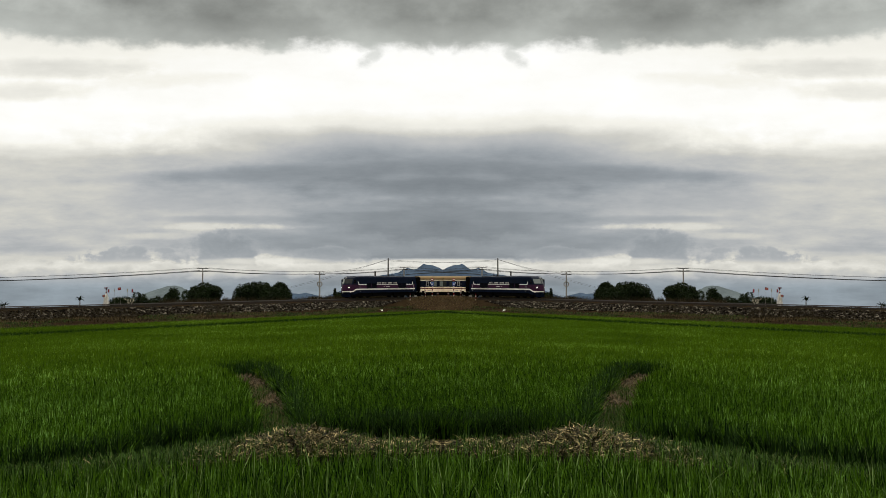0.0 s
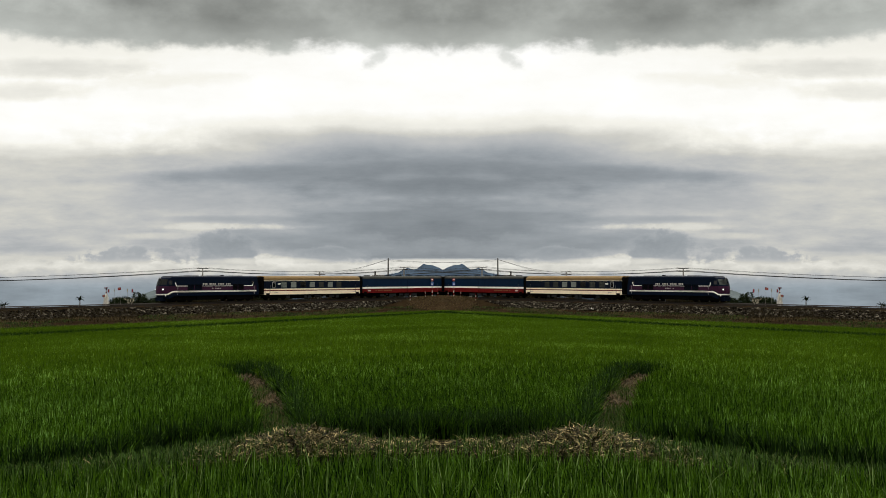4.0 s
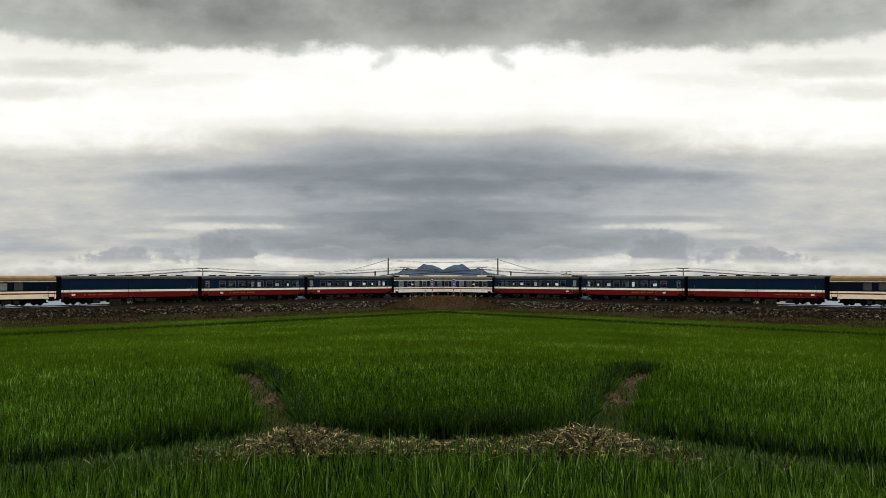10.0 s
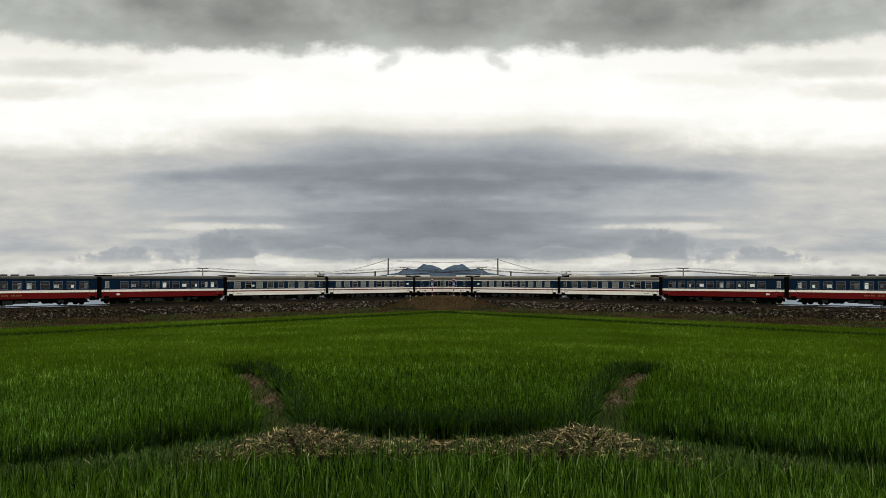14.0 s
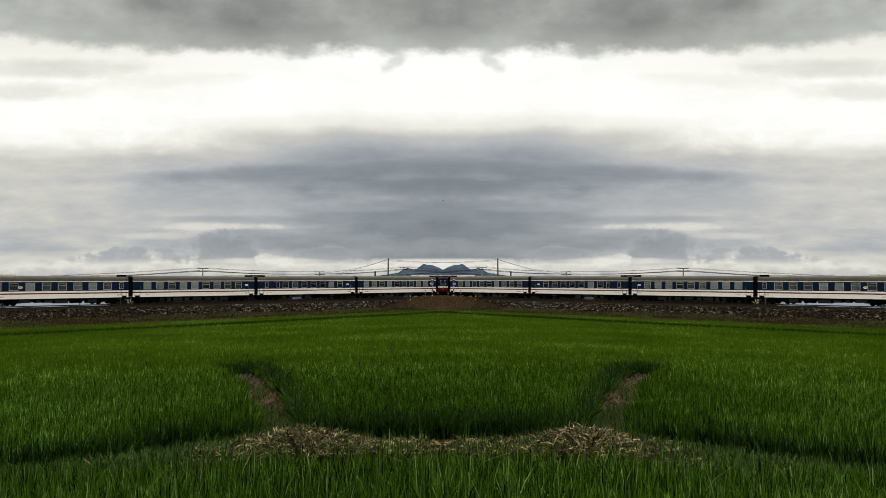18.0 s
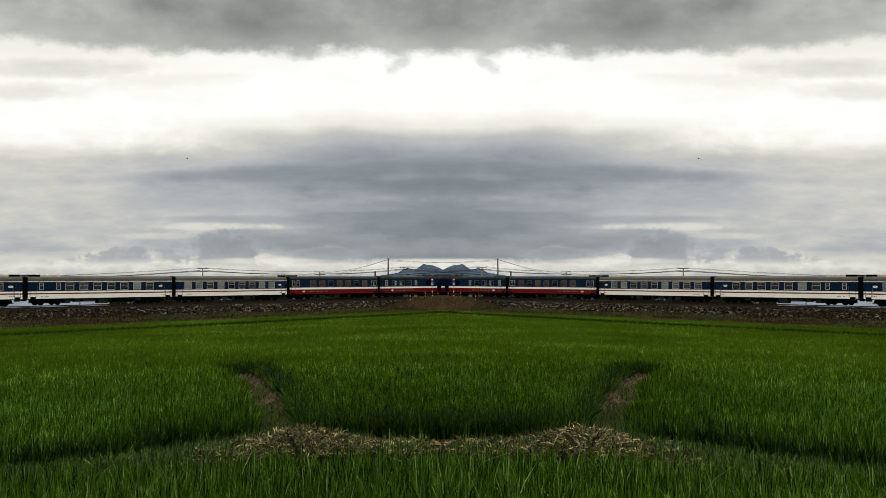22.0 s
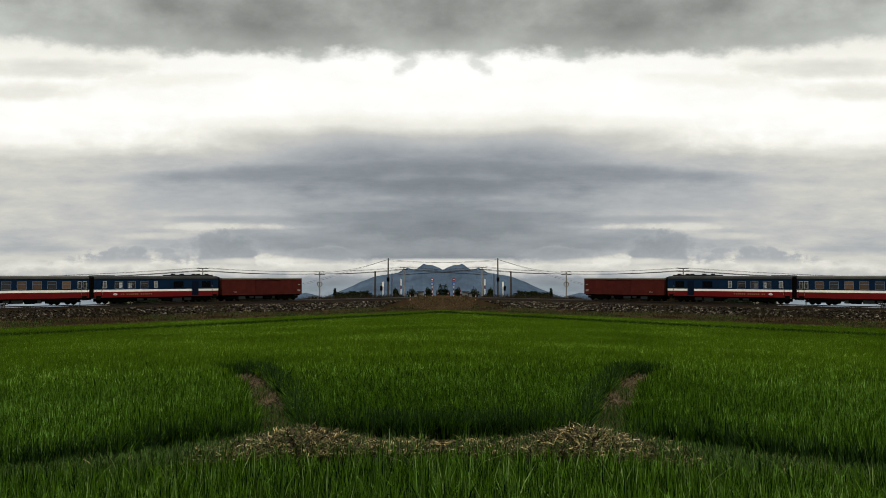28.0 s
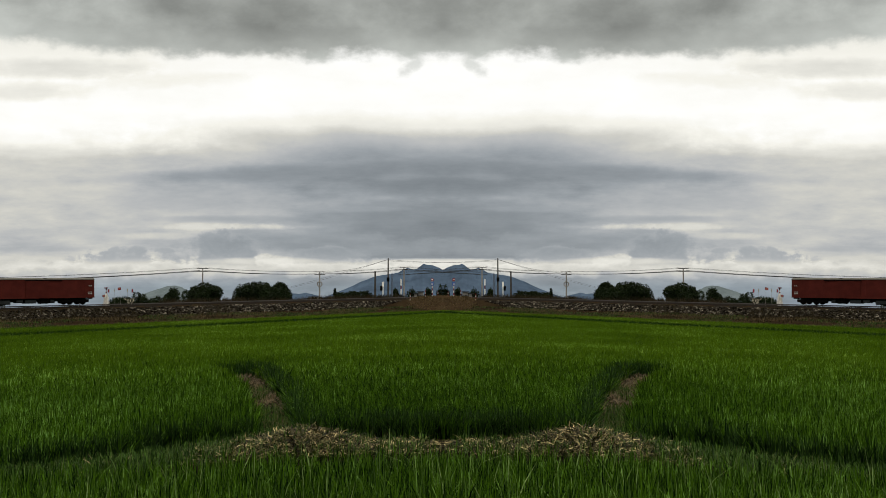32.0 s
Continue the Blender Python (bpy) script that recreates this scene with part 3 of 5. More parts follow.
def spur_litter():
    rng = np.random.default_rng(8)
    n = 1900
    k = rng.uniform(19, 33.3, n)
    x = np.interp(k, [a[1] for a in SPUR], [a[0] for a in SPUR]) + rng.normal(0, 0.32, n)
    a, l = rng.uniform(0, 6.283, n), rng.uniform(0.1, 0.3, n)
    c = np.stack([x, k, 0.1 - FALL * x + rng.uniform(0, 0.06, n)], 1)
    d = np.stack([np.cos(a) * l, np.sin(a) * l, rng.uniform(0, 0.12, n)], 1)
    w = np.stack([-np.sin(a), np.cos(a), np.zeros(n)], 1) * 0.012
    v = np.stack([c - w, c + w, c + d], 1).reshape(-1, 3)
    v, t = both(v, np.arange(3 * n).reshape(-1, 3))
    m = 7000
    k = rng.uniform(18, 33.3, m)
    x = np.interp(k, [a[1] for a in SPUR], [a[0] for a in SPUR]) + rng.normal(0, 0.36, m)
    clump = np.array([noise.noise(Vector((a * 1.1, b * 0.8, 5))) for a, b in zip(x, k)])
    show = clump > np.interp(k, [19, 21.5, 23.5, 33], [-1.0, -0.2, 0.35, 0.3])
    x, k = x[show], k[show]
    m = len(x)
    g = np.stack([x, k, 0.08 - FALL * x], 1)
    a = rng.uniform(0, 6.283, m)
    tip = np.stack([np.cos(a) * 0.09, np.sin(a) * 0.09, rng.uniform(0.08, 0.3, m)], 1)
    side = np.stack([-np.sin(a), np.cos(a), np.zeros(m)], 1) * 0.011
    gv, gt = both(np.stack([g - side, g + side, g + tip], 1).reshape(-1, 3), np.arange(3 * m).reshape(-1, 3))
    tagged(new("path_grass", raw("path_grass", gv, gt, M["lowgrass"])), "short grass tufts on the trodden path", "grass", kind="stuff")
    tagged(new("straw_litter", raw("straw_litter", v, t, M["drygrass"])), "brown dead stalks on the trodden path", "straw", kind="stuff")


spur_litter()


# ---- railway bank ----
def strip(name, profile, s0, s1, step, mat, label, category, rough=0.0, kind="structure"):
    """A ribbon along the track with a cross profile of (n, z)."""
    v, t = [], []
    ss = np.arange(s0, s1 + step, step)
    for s in ss:
        for n, z in profile:
            p = track(s, n, z)
            j = noise.fractal(p * 0.9, 1, 2, 3) * rough
            v.append((max(p.x, 0.0) if s < 30 else p.x, p.y, p.z + j))
    m = len(profile)
    for j in range(len(ss) - 1):
        for i in range(m - 1):
            a = j * m + i
            t += [(a, a + m, a + m + 1), (a, a + m + 1, a + 1)]
    vv, tt = both(v, t)
    return tagged(new(name, raw(name, vv, tt, mat)), label, category, kind=kind)


BANK = [(-10, -0.1), (-8.6, 0.35), (-7, 0.75), (-5.6, 1.0), (-4.6, 1.2), (-3.6, 1.75), (-2.4, 2.3), (-1.6, 2.45), (4.2, 2.45), (6, 2.0), (9, 0.8), (12, -0.1)]
strip("railway_bank", BANK, -8, 320, 1.0, M["bank"], "earth railway bank with dry grass", "embankment", 0.12)
strip("ballast_bed", [(-2.3, 2.3), (-0.6, 2.66), (-0.2, 2.72), (3.0, 2.72), (3.4, 2.66), (5.2, 2.3)], -4, 320, 0.8, M["ballast"], "dark stone ballast under the rails", "ballast", 0.05)
for c in (0.92, 1.92):
    strip("rail", [(c - 0.035, 2.76), (c - 0.035, 2.9), (c + 0.035, 2.9), (c + 0.035, 2.76)], -22, 320, 4.0, M["rail"], "worn steel rail on dark ballast", "rail")


def bank_height(n):
    return np.interp(n, [a for a, b in BANK], [b for a, b in BANK])


def riprap(count, seed):
    """Broken stones heaped on the flank of the bank."""
    rng = np.random.default_rng(seed)
    ico = bmesh.new()
    bmesh.ops.create_icosphere(ico, subdivisions=1, radius=1)
    base = np.array([v.co[:] for v in ico.verts])
    tri = np.array([[v.index for v in f.verts] for f in ico.faces])
    ico.free()
    ss, nn = rng.uniform(-1, 105, count), rng.uniform(-4.7, -2.5, count)
    # gaps where earth and scrub cover the stones
    keep = np.array([noise.noise(Vector((a * 0.13, b * 0.5, 3))) > (-0.55 if a < 55 else -0.35) for a, b in zip(ss, nn)])
    ss, nn = ss[keep], nn[keep]
    vs, ts = [], []
    for i, (s, n) in enumerate(zip(ss, nn)):
        r = rng.uniform(0.08, 0.21)
        p = base * (1 + rng.normal(0, 0.16, base.shape)) * r * np.array([1.2, 1.0, 0.75])
        a = rng.uniform(0, 6.28)
        p = p @ np.array([[math.cos(a), math.sin(a), 0], [-math.sin(a), math.cos(a), 0], [0, 0, 1]])
        c = track(s, n, float(bank_height(n)) + 0.05)
        if c.x < 7.0 + (2.3 - bank_height(n)) * 4:
            continue
        vs.append(p + np.array(c))
        ts.append(tri + 12 * len(ts))
    v, t = both(np.vstack(vs), np.vstack(ts))
    tagged(new("riprap", raw("riprap", v, t, M["stones"])), "grey broken stones heaped on the bank", "stones", kind="stuff")


def bank_grass(name, count, n0, n1, height, seed, mat, label, gate, s0=0.0, s1=105):
    rng = np.random.default_rng(seed)
    s, n = rng.uniform(s0, s1, count), rng.uniform(n0, n1, count)
    keep = np.array([noise.noise(Vector((a * 0.09, b * 0.35, seed))) > gate for a, b in zip(s, n)])
    s, n = s[keep], n[keep]
    m = len(s)
    x, y = s * CO + n * SI, D0 - s * SI + n * CO
    ok = x > 0.05
    x, y, n, m = x[ok], y[ok], n[ok], int(ok.sum())
    z = np.maximum(bank_height(n), 0) - FALL * x - 0.03
    l = height * rng.uniform(0.4, 1.2, m)
    a = rng.uniform(0, 6.283, m)
    d = np.stack([np.cos(a) * l * 0.5, np.sin(a) * l * 0.5, l], 1)
    w = np.stack([np.cos(a + 1.2), np.sin(a + 1.2), np.zeros(m)], 1) * 0.05
    c = np.stack([x, y, z], 1)
    v = np.stack([c - w, c + w, c + d], 1).reshape(-1, 3)
    v, t = both(v, np.arange(3 * m).reshape(-1, 3))
    tagged(new(name, raw(name, v, t, mat)), label, "grass", kind="stuff")


riprap(8500, 2)
bank_grass("dry_grass", 20000, -9.6, -4.4, 0.26, 6, M["drygrass"], "brown dry grass at the foot of the bank", -0.12)
bank_grass("bank_weeds", 9000, -14.0, -9.0, 0.3, 23, M["scrub"], "dark rough grass along the foot of the bank", -0.6, 38)
bank_grass("dry_grass", 6000, -14.0, -9.0, 0.25, 25, M["drygrass"], "brown dry grass along the foot of the bank", 0.05, 38)
bank_grass("bank_weeds", 20000, -9.9, -4.6, 0.3, 19, M["weed"], "low green weeds on the foot of the bank", 0.0)
bank_grass("scrub", 17000, -6.0, -2.4, 0.36, 7, M["scrub"], "low dark scrub creeping over the stones", 0.0, 50)
bank_grass("dry_grass", 9000, -9.9, -8.3, 0.24, 27, M["drygrass"], "pale dry grass fringe beside the rice", -0.3, 4, 70)
bank_grass("scrub", 5000, -8.8, -4.6, 0.45, 9, M["scrub"], "low dark green scrub on the bank", 0.15)


bank_grass("scrub", 15000, 3.6, 7.5, 1.15, 12, M["scrub"], "tall dark scrub behind the railway track", -0.35, 6, 57)


# ---- earth ramp of the level crossing on the middle line ----
def crossing_ramp():
    xs, ys = np.linspace(-17, 17, 69), np.linspace(154, 173, 40)
    v, t = [], []
    for y in ys:
        for x in xs:
            h = 2.95 * math.exp(-(abs(x) / 12.5) ** 3) * min(1, max(0, (y - 157) / 8)) ** 0.8
            h = h + 0.25 * noise.fractal(Vector((abs(x) * 0.5, y * 0.5, 1)), 1, 2, 4) * min(1, h)
            v.append((x, y, soil(x) + h - 0.12))
    m = len(xs)
    for j in range(len(ys) - 1):
        for i in range(m - 1):
            a = j * m + i
            t += [(a, a + 1, a + m + 1), (a, a + m + 1, a + m)]
    tagged(new("crossing_ramp", raw("crossing_ramp", v, t, M["ramp"])), "brown earth ramp rising to the level crossing", "ramp", kind="structure")
    rng = np.random.default_rng(12)
    n = 7000
    x, y = rng.uniform(0.02, 15, n), rng.uniform(157, 171, n)
    h = 2.95 * np.exp(-(x / 12.5) ** 3) * np.clip((y - 157) / 8, 0, 1) ** 0.8
    c = np.stack([x, y, h - FALL * x - 0.15], 1)
    a, l = rng.uniform(0, 6.28, n), rng.uniform(0.1, 0.4, n)
    w = np.stack([np.cos(a), np.sin(a), np.zeros(n)], 1) * 0.05
    d = np.stack([np.sin(a) * 0.15, np.cos(a) * 0.15, l], 1)
    vv, tt = both(np.stack([c - w, c + w, c + d], 1).reshape(-1, 3), np.arange(3 * n).reshape(-1, 3))
    tagged(new("dry_grass", raw("dry_grass", vv, tt, M["drygrass"])), "brown dry grass on the crossing ramp", "grass", kind="stuff")


crossing_ramp()


# ---- far hills ----
def ridge(name, outline, d, depth, mat, label):
    """A mountain seen end on: its skyline at distance d, sloping to front and back."""
    pts = [spot(px, py, d) for px, py in outline]
    xs = np.linspace(pts[0].x, pts[-1].x, 120)
    zs = np.interp(xs, [p.x for p in pts], [p.z for p in pts])
    foot = soil(pts[-1].x) - 20
    v, t = [], []
    cols = np.linspace(-1, 1, 15)
    for x, z in zip(xs, zs):
        for c in cols:
            h = foot + (z - foot) * (1 - abs(c)) ** 1.15
            r = noise.fractal(Vector((x, c * depth, 0)) * (6 / depth), 1, 2, 5)
            h += r * (z - foot) * (0.22 if c else 0.06)
            v.append((x, d + c * depth + r * depth * 0.1, h))
    m = len(cols)
    for j in range(len(xs) - 1):
        for i in range(m - 1):
            a = j * m + i
            t += [(a, a + m, a + m + 1), (a, a + m + 1, a + 1)]
    ob = tagged(new(name, raw(name, v, t, mat)), label, "mountain", kind="structure")
    return pair(ob, Matrix.Identity(4))


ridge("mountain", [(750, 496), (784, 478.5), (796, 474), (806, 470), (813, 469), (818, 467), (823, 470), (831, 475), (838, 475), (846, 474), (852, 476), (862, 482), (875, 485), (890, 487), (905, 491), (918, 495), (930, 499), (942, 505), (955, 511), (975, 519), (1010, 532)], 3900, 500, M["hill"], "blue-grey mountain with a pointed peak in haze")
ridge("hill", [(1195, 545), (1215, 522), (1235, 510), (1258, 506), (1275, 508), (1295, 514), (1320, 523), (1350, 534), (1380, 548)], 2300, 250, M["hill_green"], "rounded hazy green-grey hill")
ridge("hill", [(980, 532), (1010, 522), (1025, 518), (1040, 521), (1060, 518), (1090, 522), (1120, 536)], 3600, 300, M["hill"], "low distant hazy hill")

# ---- the drifting cloud bank high in the sky ----
CLOUD_D = 4500.0
CLOUD_OFF = 1600.0          # the sheet is held at its middle


def cloud_material():
    m = bpy.data.materials.new("cloud_bank")
    m.use_nodes = True
    t = m.node_tree
    t.nodes.clear()
    sep = nd(t, "ShaderNodeSeparateXYZ", {0: nd(t, "ShaderNodeTexCoord").outputs["Object"]})
    u, v = mth(t, "DIVIDE", mth(t, "ADD", sep.outputs[0], CLOUD_OFF), CLOUD_D), mth(t, "DIVIDE", sep.outputs[2], CLOUD_D)

    def noise_at(su, sv, scale, detail, rough, off):
        c = nd(t, "ShaderNodeCombineXYZ", {0: mth(t, "MULTIPLY", u, su), 1: mth(t, "MULTIPLY", v, sv), 2: off}).outputs[0]
        return mth(t, "SUBTRACT", nd(t, "ShaderNodeTexNoise", {"Vector": c, "Scale": scale, "Detail": detail, "Roughness": rough}).outputs[0], 0.5)

    big = noise_at(1, 1.6, 7.0, 5, 0.5, 1.3)
    fine = noise_at(1, 1.4, 26.0, 8, 0.6, 3.1)
    lump = noise_at(1, 1.6, 13.0, 7, 0.55, 6.4)
    # the ragged lower edge, higher towards the outside
    lift = nd(t, "ShaderNodeMapRange", {0: u, 1: 0.36, 2: 0.54, 3: 0.0, 4: 0.012}, interpolation_type="SMOOTHSTEP").outputs[0]
    edge = mth(t, "SUBTRACT", mth(t, "SUBTRACT", v, 0.2655), lift)
    edge = mth(t, "ADD", edge, mth(t, "ADD", mth(t, "MULTIPLY", big, 0.016), mth(t, "MULTIPLY", fine, 0.034)))
    edge = mth(t, "ADD", edge, mth(t, "MULTIPLY", lump, 0.022))
    edge = mth(t, "ADD", edge, nd(t, "ShaderNodeMapRange", {0: u, 1: 0.10, 2: 0.20, 3: 0.0, 4: 0.008}, interpolation_type="SMOOTHSTEP").outputs[0])
    alpha = nd(t, "ShaderNodeMapRange", {0: edge, 1: -0.004, 2: 0.012}, interpolation_type="SMOOTHSTEP").outputs[0]
    g = mth(t, "ADD", mth(t, "ADD", 0.61, mth(t, "MULTIPLY", lump, 0.30)), mth(t, "MULTIPLY", big, 0.30))
    g = mth(t, "ADD", g, mth(t, "MULTIPLY", fine, 0.12))
    deep = nd(t, "ShaderNodeMapRange", {0: edge, 1: 0.0, 2: 0.03, 3: 0.10, 4: 0.0}).outputs[0]
    outer = nd(t, "ShaderNodeMapRange", {0: u, 1: 0.30, 2: 0.55, 3: 0.0, 4: 0.13}, interpolation_type="SMOOTHSTEP").outputs[0]
    g = mth(t, "ADD", mth(t, "ADD", g, deep), outer)
    lin = mth(t, "POWER", g, 2.2)
    col = nd(t, "ShaderNodeMix", {0: 1.0, 6: (0.965, 1.005, 0.945, 1), 7: lin}, data_type="RGBA", blend_type="MULTIPLY").outputs[2]
    # a torn wisp under the bank
    du = mth(t, "POWER", mth(t, "DIVIDE", mth(t, "SUBTRACT", u, 0.054), 0.024), 2.0)
    dv = mth(t, "POWER", mth(t, "ABSOLUTE", mth(t, "DIVIDE", mth(t, "ADD", mth(t, "SUBTRACT", v, 0.2585), mth(t, "MULTIPLY", mth(t, "SUBTRACT", u, 0.054), 0.72)), 0.0095)), 2.0)
    torn = mth(t, "SUBTRACT", mth(t, "ADD", 0.7, mth(t, "ADD", mth(t, "MULTIPLY", fine, 7.0), mth(t, "MULTIPLY", lump, 4.0))), mth(t, "ADD", du, dv))
    torn = nd(t, "ShaderNodeMapRange", {0: torn, 1: -0.5, 2: 1.6, 3: 0.0, 4: 0.62}, interpolation_type="SMOOTHSTEP").outputs[0]
    alpha = mth(t, "MAXIMUM", alpha, torn)
    # each bank ends at the middle line
    own = nd(t, "ShaderNodeSeparateXYZ", {0: nd(t, "ShaderNodeObjectInfo").outputs["Location"]}).outputs[0]
    here = nd(t, "ShaderNodeSeparateXYZ", {0: nd(t, "ShaderNodeNewGeometry").outputs["Position"]}).outputs[0]
    alpha = mth(t, "MULTIPLY", alpha, mth(t, "GREATER_THAN", mth(t, "MULTIPLY", own, here), 0.0))
    em = nd(t, "ShaderNodeEmission", {"Color": col, "Strength": 1.0})
    tr = nd(t, "ShaderNodeBsdfTransparent")
    mx = nd(t, "ShaderNodeMixShader", {0: alpha, 1: tr.outputs[0], 2: em.outputs[0]})
    nd(t, "ShaderNodeOutputMaterial", {"Surface": mx.outputs[0]})
    return m


YAW = radians(8)


def cloud_bank():
    g = np.array([(-2000.0, 0, 1000.0), (2000.0, 0, 1000.0), (2000.0, 0, 2300.0), (-2000.0, 0, 2300.0)])
    ob = new("cloud_bank", raw("cloud_bank", g, [(0, 1, 2), (0, 2, 3)], cloud_material()))
    return tagged(ob, "dark grey rain cloud bank with a ragged lower edge", "cloud", kind="structure")


CLOUD = cloud_bank()


def cloud_pose(t):
    """The bank slides along its own sheet towards the middle line."""
    k = (t - 16) / 32
    along = CLOUD_OFF - 72 * k / F * CLOUD_D
    return pose(along * math.cos(YAW), CLOUD_D - along * math.sin(YAW), EYE[2] - 14 * k / F * CLOUD_D, 0, 0, -math.degrees(YAW))


# ---- trees ----
def leaf_cloud(lobes, count, size, seed):
    """Many small leaf sprays spread through lobes of (x, y, z, rx, rz)."""
    rng = np.random.default_rng(seed)
    lob = np.array(lobes, float)
    wgt = lob[:, 3] ** 2 * lob[:, 4]
    pick = rng.choice(len(lob), count, p=wgt / wgt.sum())
    d = rng.normal(size=(count, 3))
    d /= np.linalg.norm(d, axis=1)[:, None]
    r = rng.uniform(0.45, 1.08, count) ** 0.6
    c = lob[pick, :3] + d * r[:, None] * np.stack([lob[pick, 3], lob[pick, 3], lob[pick, 4]], 1)
    a, b = rng.normal(size=(count, 3)), rng.normal(size=(count, 3))
    a /= np.linalg.norm(a, axis=1)[:, None]
    b /= np.linalg.norm(b, axis=1)[:, None]
    s = size * rng.uniform(0.5, 1.4, count)[:, None]
    v = np.stack([c - a * s, c + b * s * 0.5, c + a * s, c - b * s * 0.5], 1).reshape(-1, 3)
    q = np.arange(count)[:, None] * 4
    t = np.concatenate([q + [0, 1, 2], q + [0, 2, 3]])
    return v, t


def tree(width, height, seed, label, leaves=2600, size=0.3, clear=0.15, name="tree"):
    rng = random.Random(seed)
    root = thing(name, label, "tree", "trees behind the railway")
    bm = bmesh.new()
    tube(bm, (0, 0, -0.2), (0, 0, height * 0.4), 0.05 * height * 0.6, 0.03 * height * 0.6)
    lobes = []
    for i in range(16):
        a = rng.uniform(0, 6.283)
        r = width * 0.5 * rng.uniform(0.1, 0.80)
        z = height * rng.uniform(max(clear + 0.15, 0.25), 0.84) * (1 - 0.28 * (r / width * 2) ** 2)
        p = (math.cos(a) * r, math.sin(a) * r * 0.7, z)
        tube(bm, (0, 0, height * rng.uniform(0.15, 0.4)), p, 0.014 * height, 0.005 * height, 6)
        lobes.append((*p, width * rng.uniform(0.17, 0.27), height * rng.uniform(0.15, 0.22)))
    part("trunk", bm, M["bark"], root)
    v, t = leaf_cloud(lobes, leaves, size, seed)
    v[:, 2] = np.maximum(v[:, 2], 0.05)
    part("crown", raw("crown", v, t, M["leaf"]), None, root)
    return root


TREES = [(1106, 498, 104, 165, 1), (1202, 503, 64, 160, 2), (1259, 512, 34, 190, 3), (1322, 518, 34, 200, 4), (1355, 524, 46, 195, 5), (1226, 509, 40, 162, 6), (1078, 504, 56, 168, 7), (1136, 505, 44, 163, 16), (1295, 525, 40, 200, 17),
         (943, 514, 60, 230, 8), (920, 511, 24, 228, 9), (965, 516, 40, 235, 10), (870, 512, 26, 225, 11), (841, 505, 24, 230, 12), (812, 508, 18, 235, 13), (790, 505, 16, 240, 14), (975, 512, 9, 235, 15)]
for px, py, wide, d, seed in TREES:
    top = spot(px, py, d)
    g = soil(top.x)
    tr = tree(wide * d / F, (top.z - g) * 1.08, seed, "dense dark green broadleaf tree behind the railway", leaves=9000 if wide > 50 else 2600, size=0.24 if wide > 30 else 0.18)
    pair(tr, pose(top.x, d, g, 0, 0, seed * 40))


# ---- power poles and wires ----
def pole(px, top_y, d, label, arms=(0.0, 0.55), arm=2.1, mat="concrete", r=0.15, ring=False):
    top = spot(px, top_y, d)
    g = soil(top.x)
    h = top.z - g
    root = thing("power_pole", label, "pole", "poles along the railway")
    part("shaft", tube(bmesh.new(), (0, 0, -0.2), (0, 0, h), r * 1.3, r * 0.8, 10), M[mat], root)
    for a in arms:
        arm_ob = part("crossarm", box(bmesh.new(), -arm / 2, arm / 2, -0.06, 0.06, h - a - 0.12, h - a, 0.015), M["dark_wood"], root)
        for k in (-0.9, -0.45, 0.45, 0.9):
            part("insulator", tube(bmesh.new(), (k * arm / 2, 0, h - a), (k * arm / 2, 0, h - a + 0.18), 0.05, 0.03, 6), M["white"], arm_ob)
    pair(root, pose(top.x, d, g))
    return top


POLES = [pole(1209, 475, 176, "weathered concrete power pole with two crossarms"), pole(1002, 481, 186, "pale concrete power pole with two crossarms and a coil"), pole(853, 473, 206, "pale concrete power pole with two crossarms")]


def wire(a, b, sag, label="thin black overhead wire", r=0.03):
    """A hanging wire from a to b, with its twin on the other side."""
    bm = bmesh.new()
    n = 14
    ps = [a.lerp(b, i / n) - Vector((0, 0, 4 * sag * (i / n) * (1 - i / n))) for i in range(n + 1)]
    rings = [[bm.verts.new(p + Vector((0, r * math.cos(k * 1.5708), r * math.sin(k * 1.5708)))) for k in range(4)] for p in ps]
    for u, v in zip(rings, rings[1:]):
        for k in range(4):
            bm.faces.new((u[k], u[(k + 1) % 4], v[(k + 1) % 4], v[k]))
    ob = tagged(new("wire", mesh_of("wire", bm, M["wire"])), label, "wire", "overhead wires")
    pair(ob, Matrix.Identity(4))


ends = [spot(1640, 494, 150)] + POLES + [spot(712, 483, 225)]
for a, b in zip(ends, ends[1:]):
    for k, dz in ((-0.9, 0.1), (0.9, 0.1), (-0.9, -0.45), (0.9, -0.45)):
        off = Vector((k, 0, dz))
        wire(a + off, b + off, 0.3 if a is not POLES[2] else 0.08, r=0.02 if dz > 0 else 0.045)

TALL = spot(881, 458, 205)
for b, sag in ((spot(1002, 484, 186), 0.5), (spot(1150, 530, 420), 0.6), (spot(1075, 514, 420), 0.6), (spot(690, 462, 205), 0.5)):
    wire(TALL + Vector((0, 0, -0.2)), b, sag, r=0.022)


def bare_pole(px, top_y, d, r, mat, label, box_at=None):
    top = spot(px, top_y, d)
    g = soil(top.x)
    h = top.z - g
    root = thing("utility_pole", label, "pole", "poles at the level crossing")
    part("shaft", tube(bmesh.new(), (0, 0, -0.2), (0, 0, h), r * 1.25, r * 0.8, 10), M[mat], root)
    part("cap", tube(bmesh.new(), (0, 0, h), (0, 0, h + 0.12), r * 0.9, r * 0.4, 10), M[mat], root)
    if box_at:
        part("switch_box", box(bmesh.new(), -0.3, 0.3, -0.45, -0.1, h - box_at - 0.9, h - box_at, 0.04), M["black"], root)
    pair(root, pose(top.x, d, g))


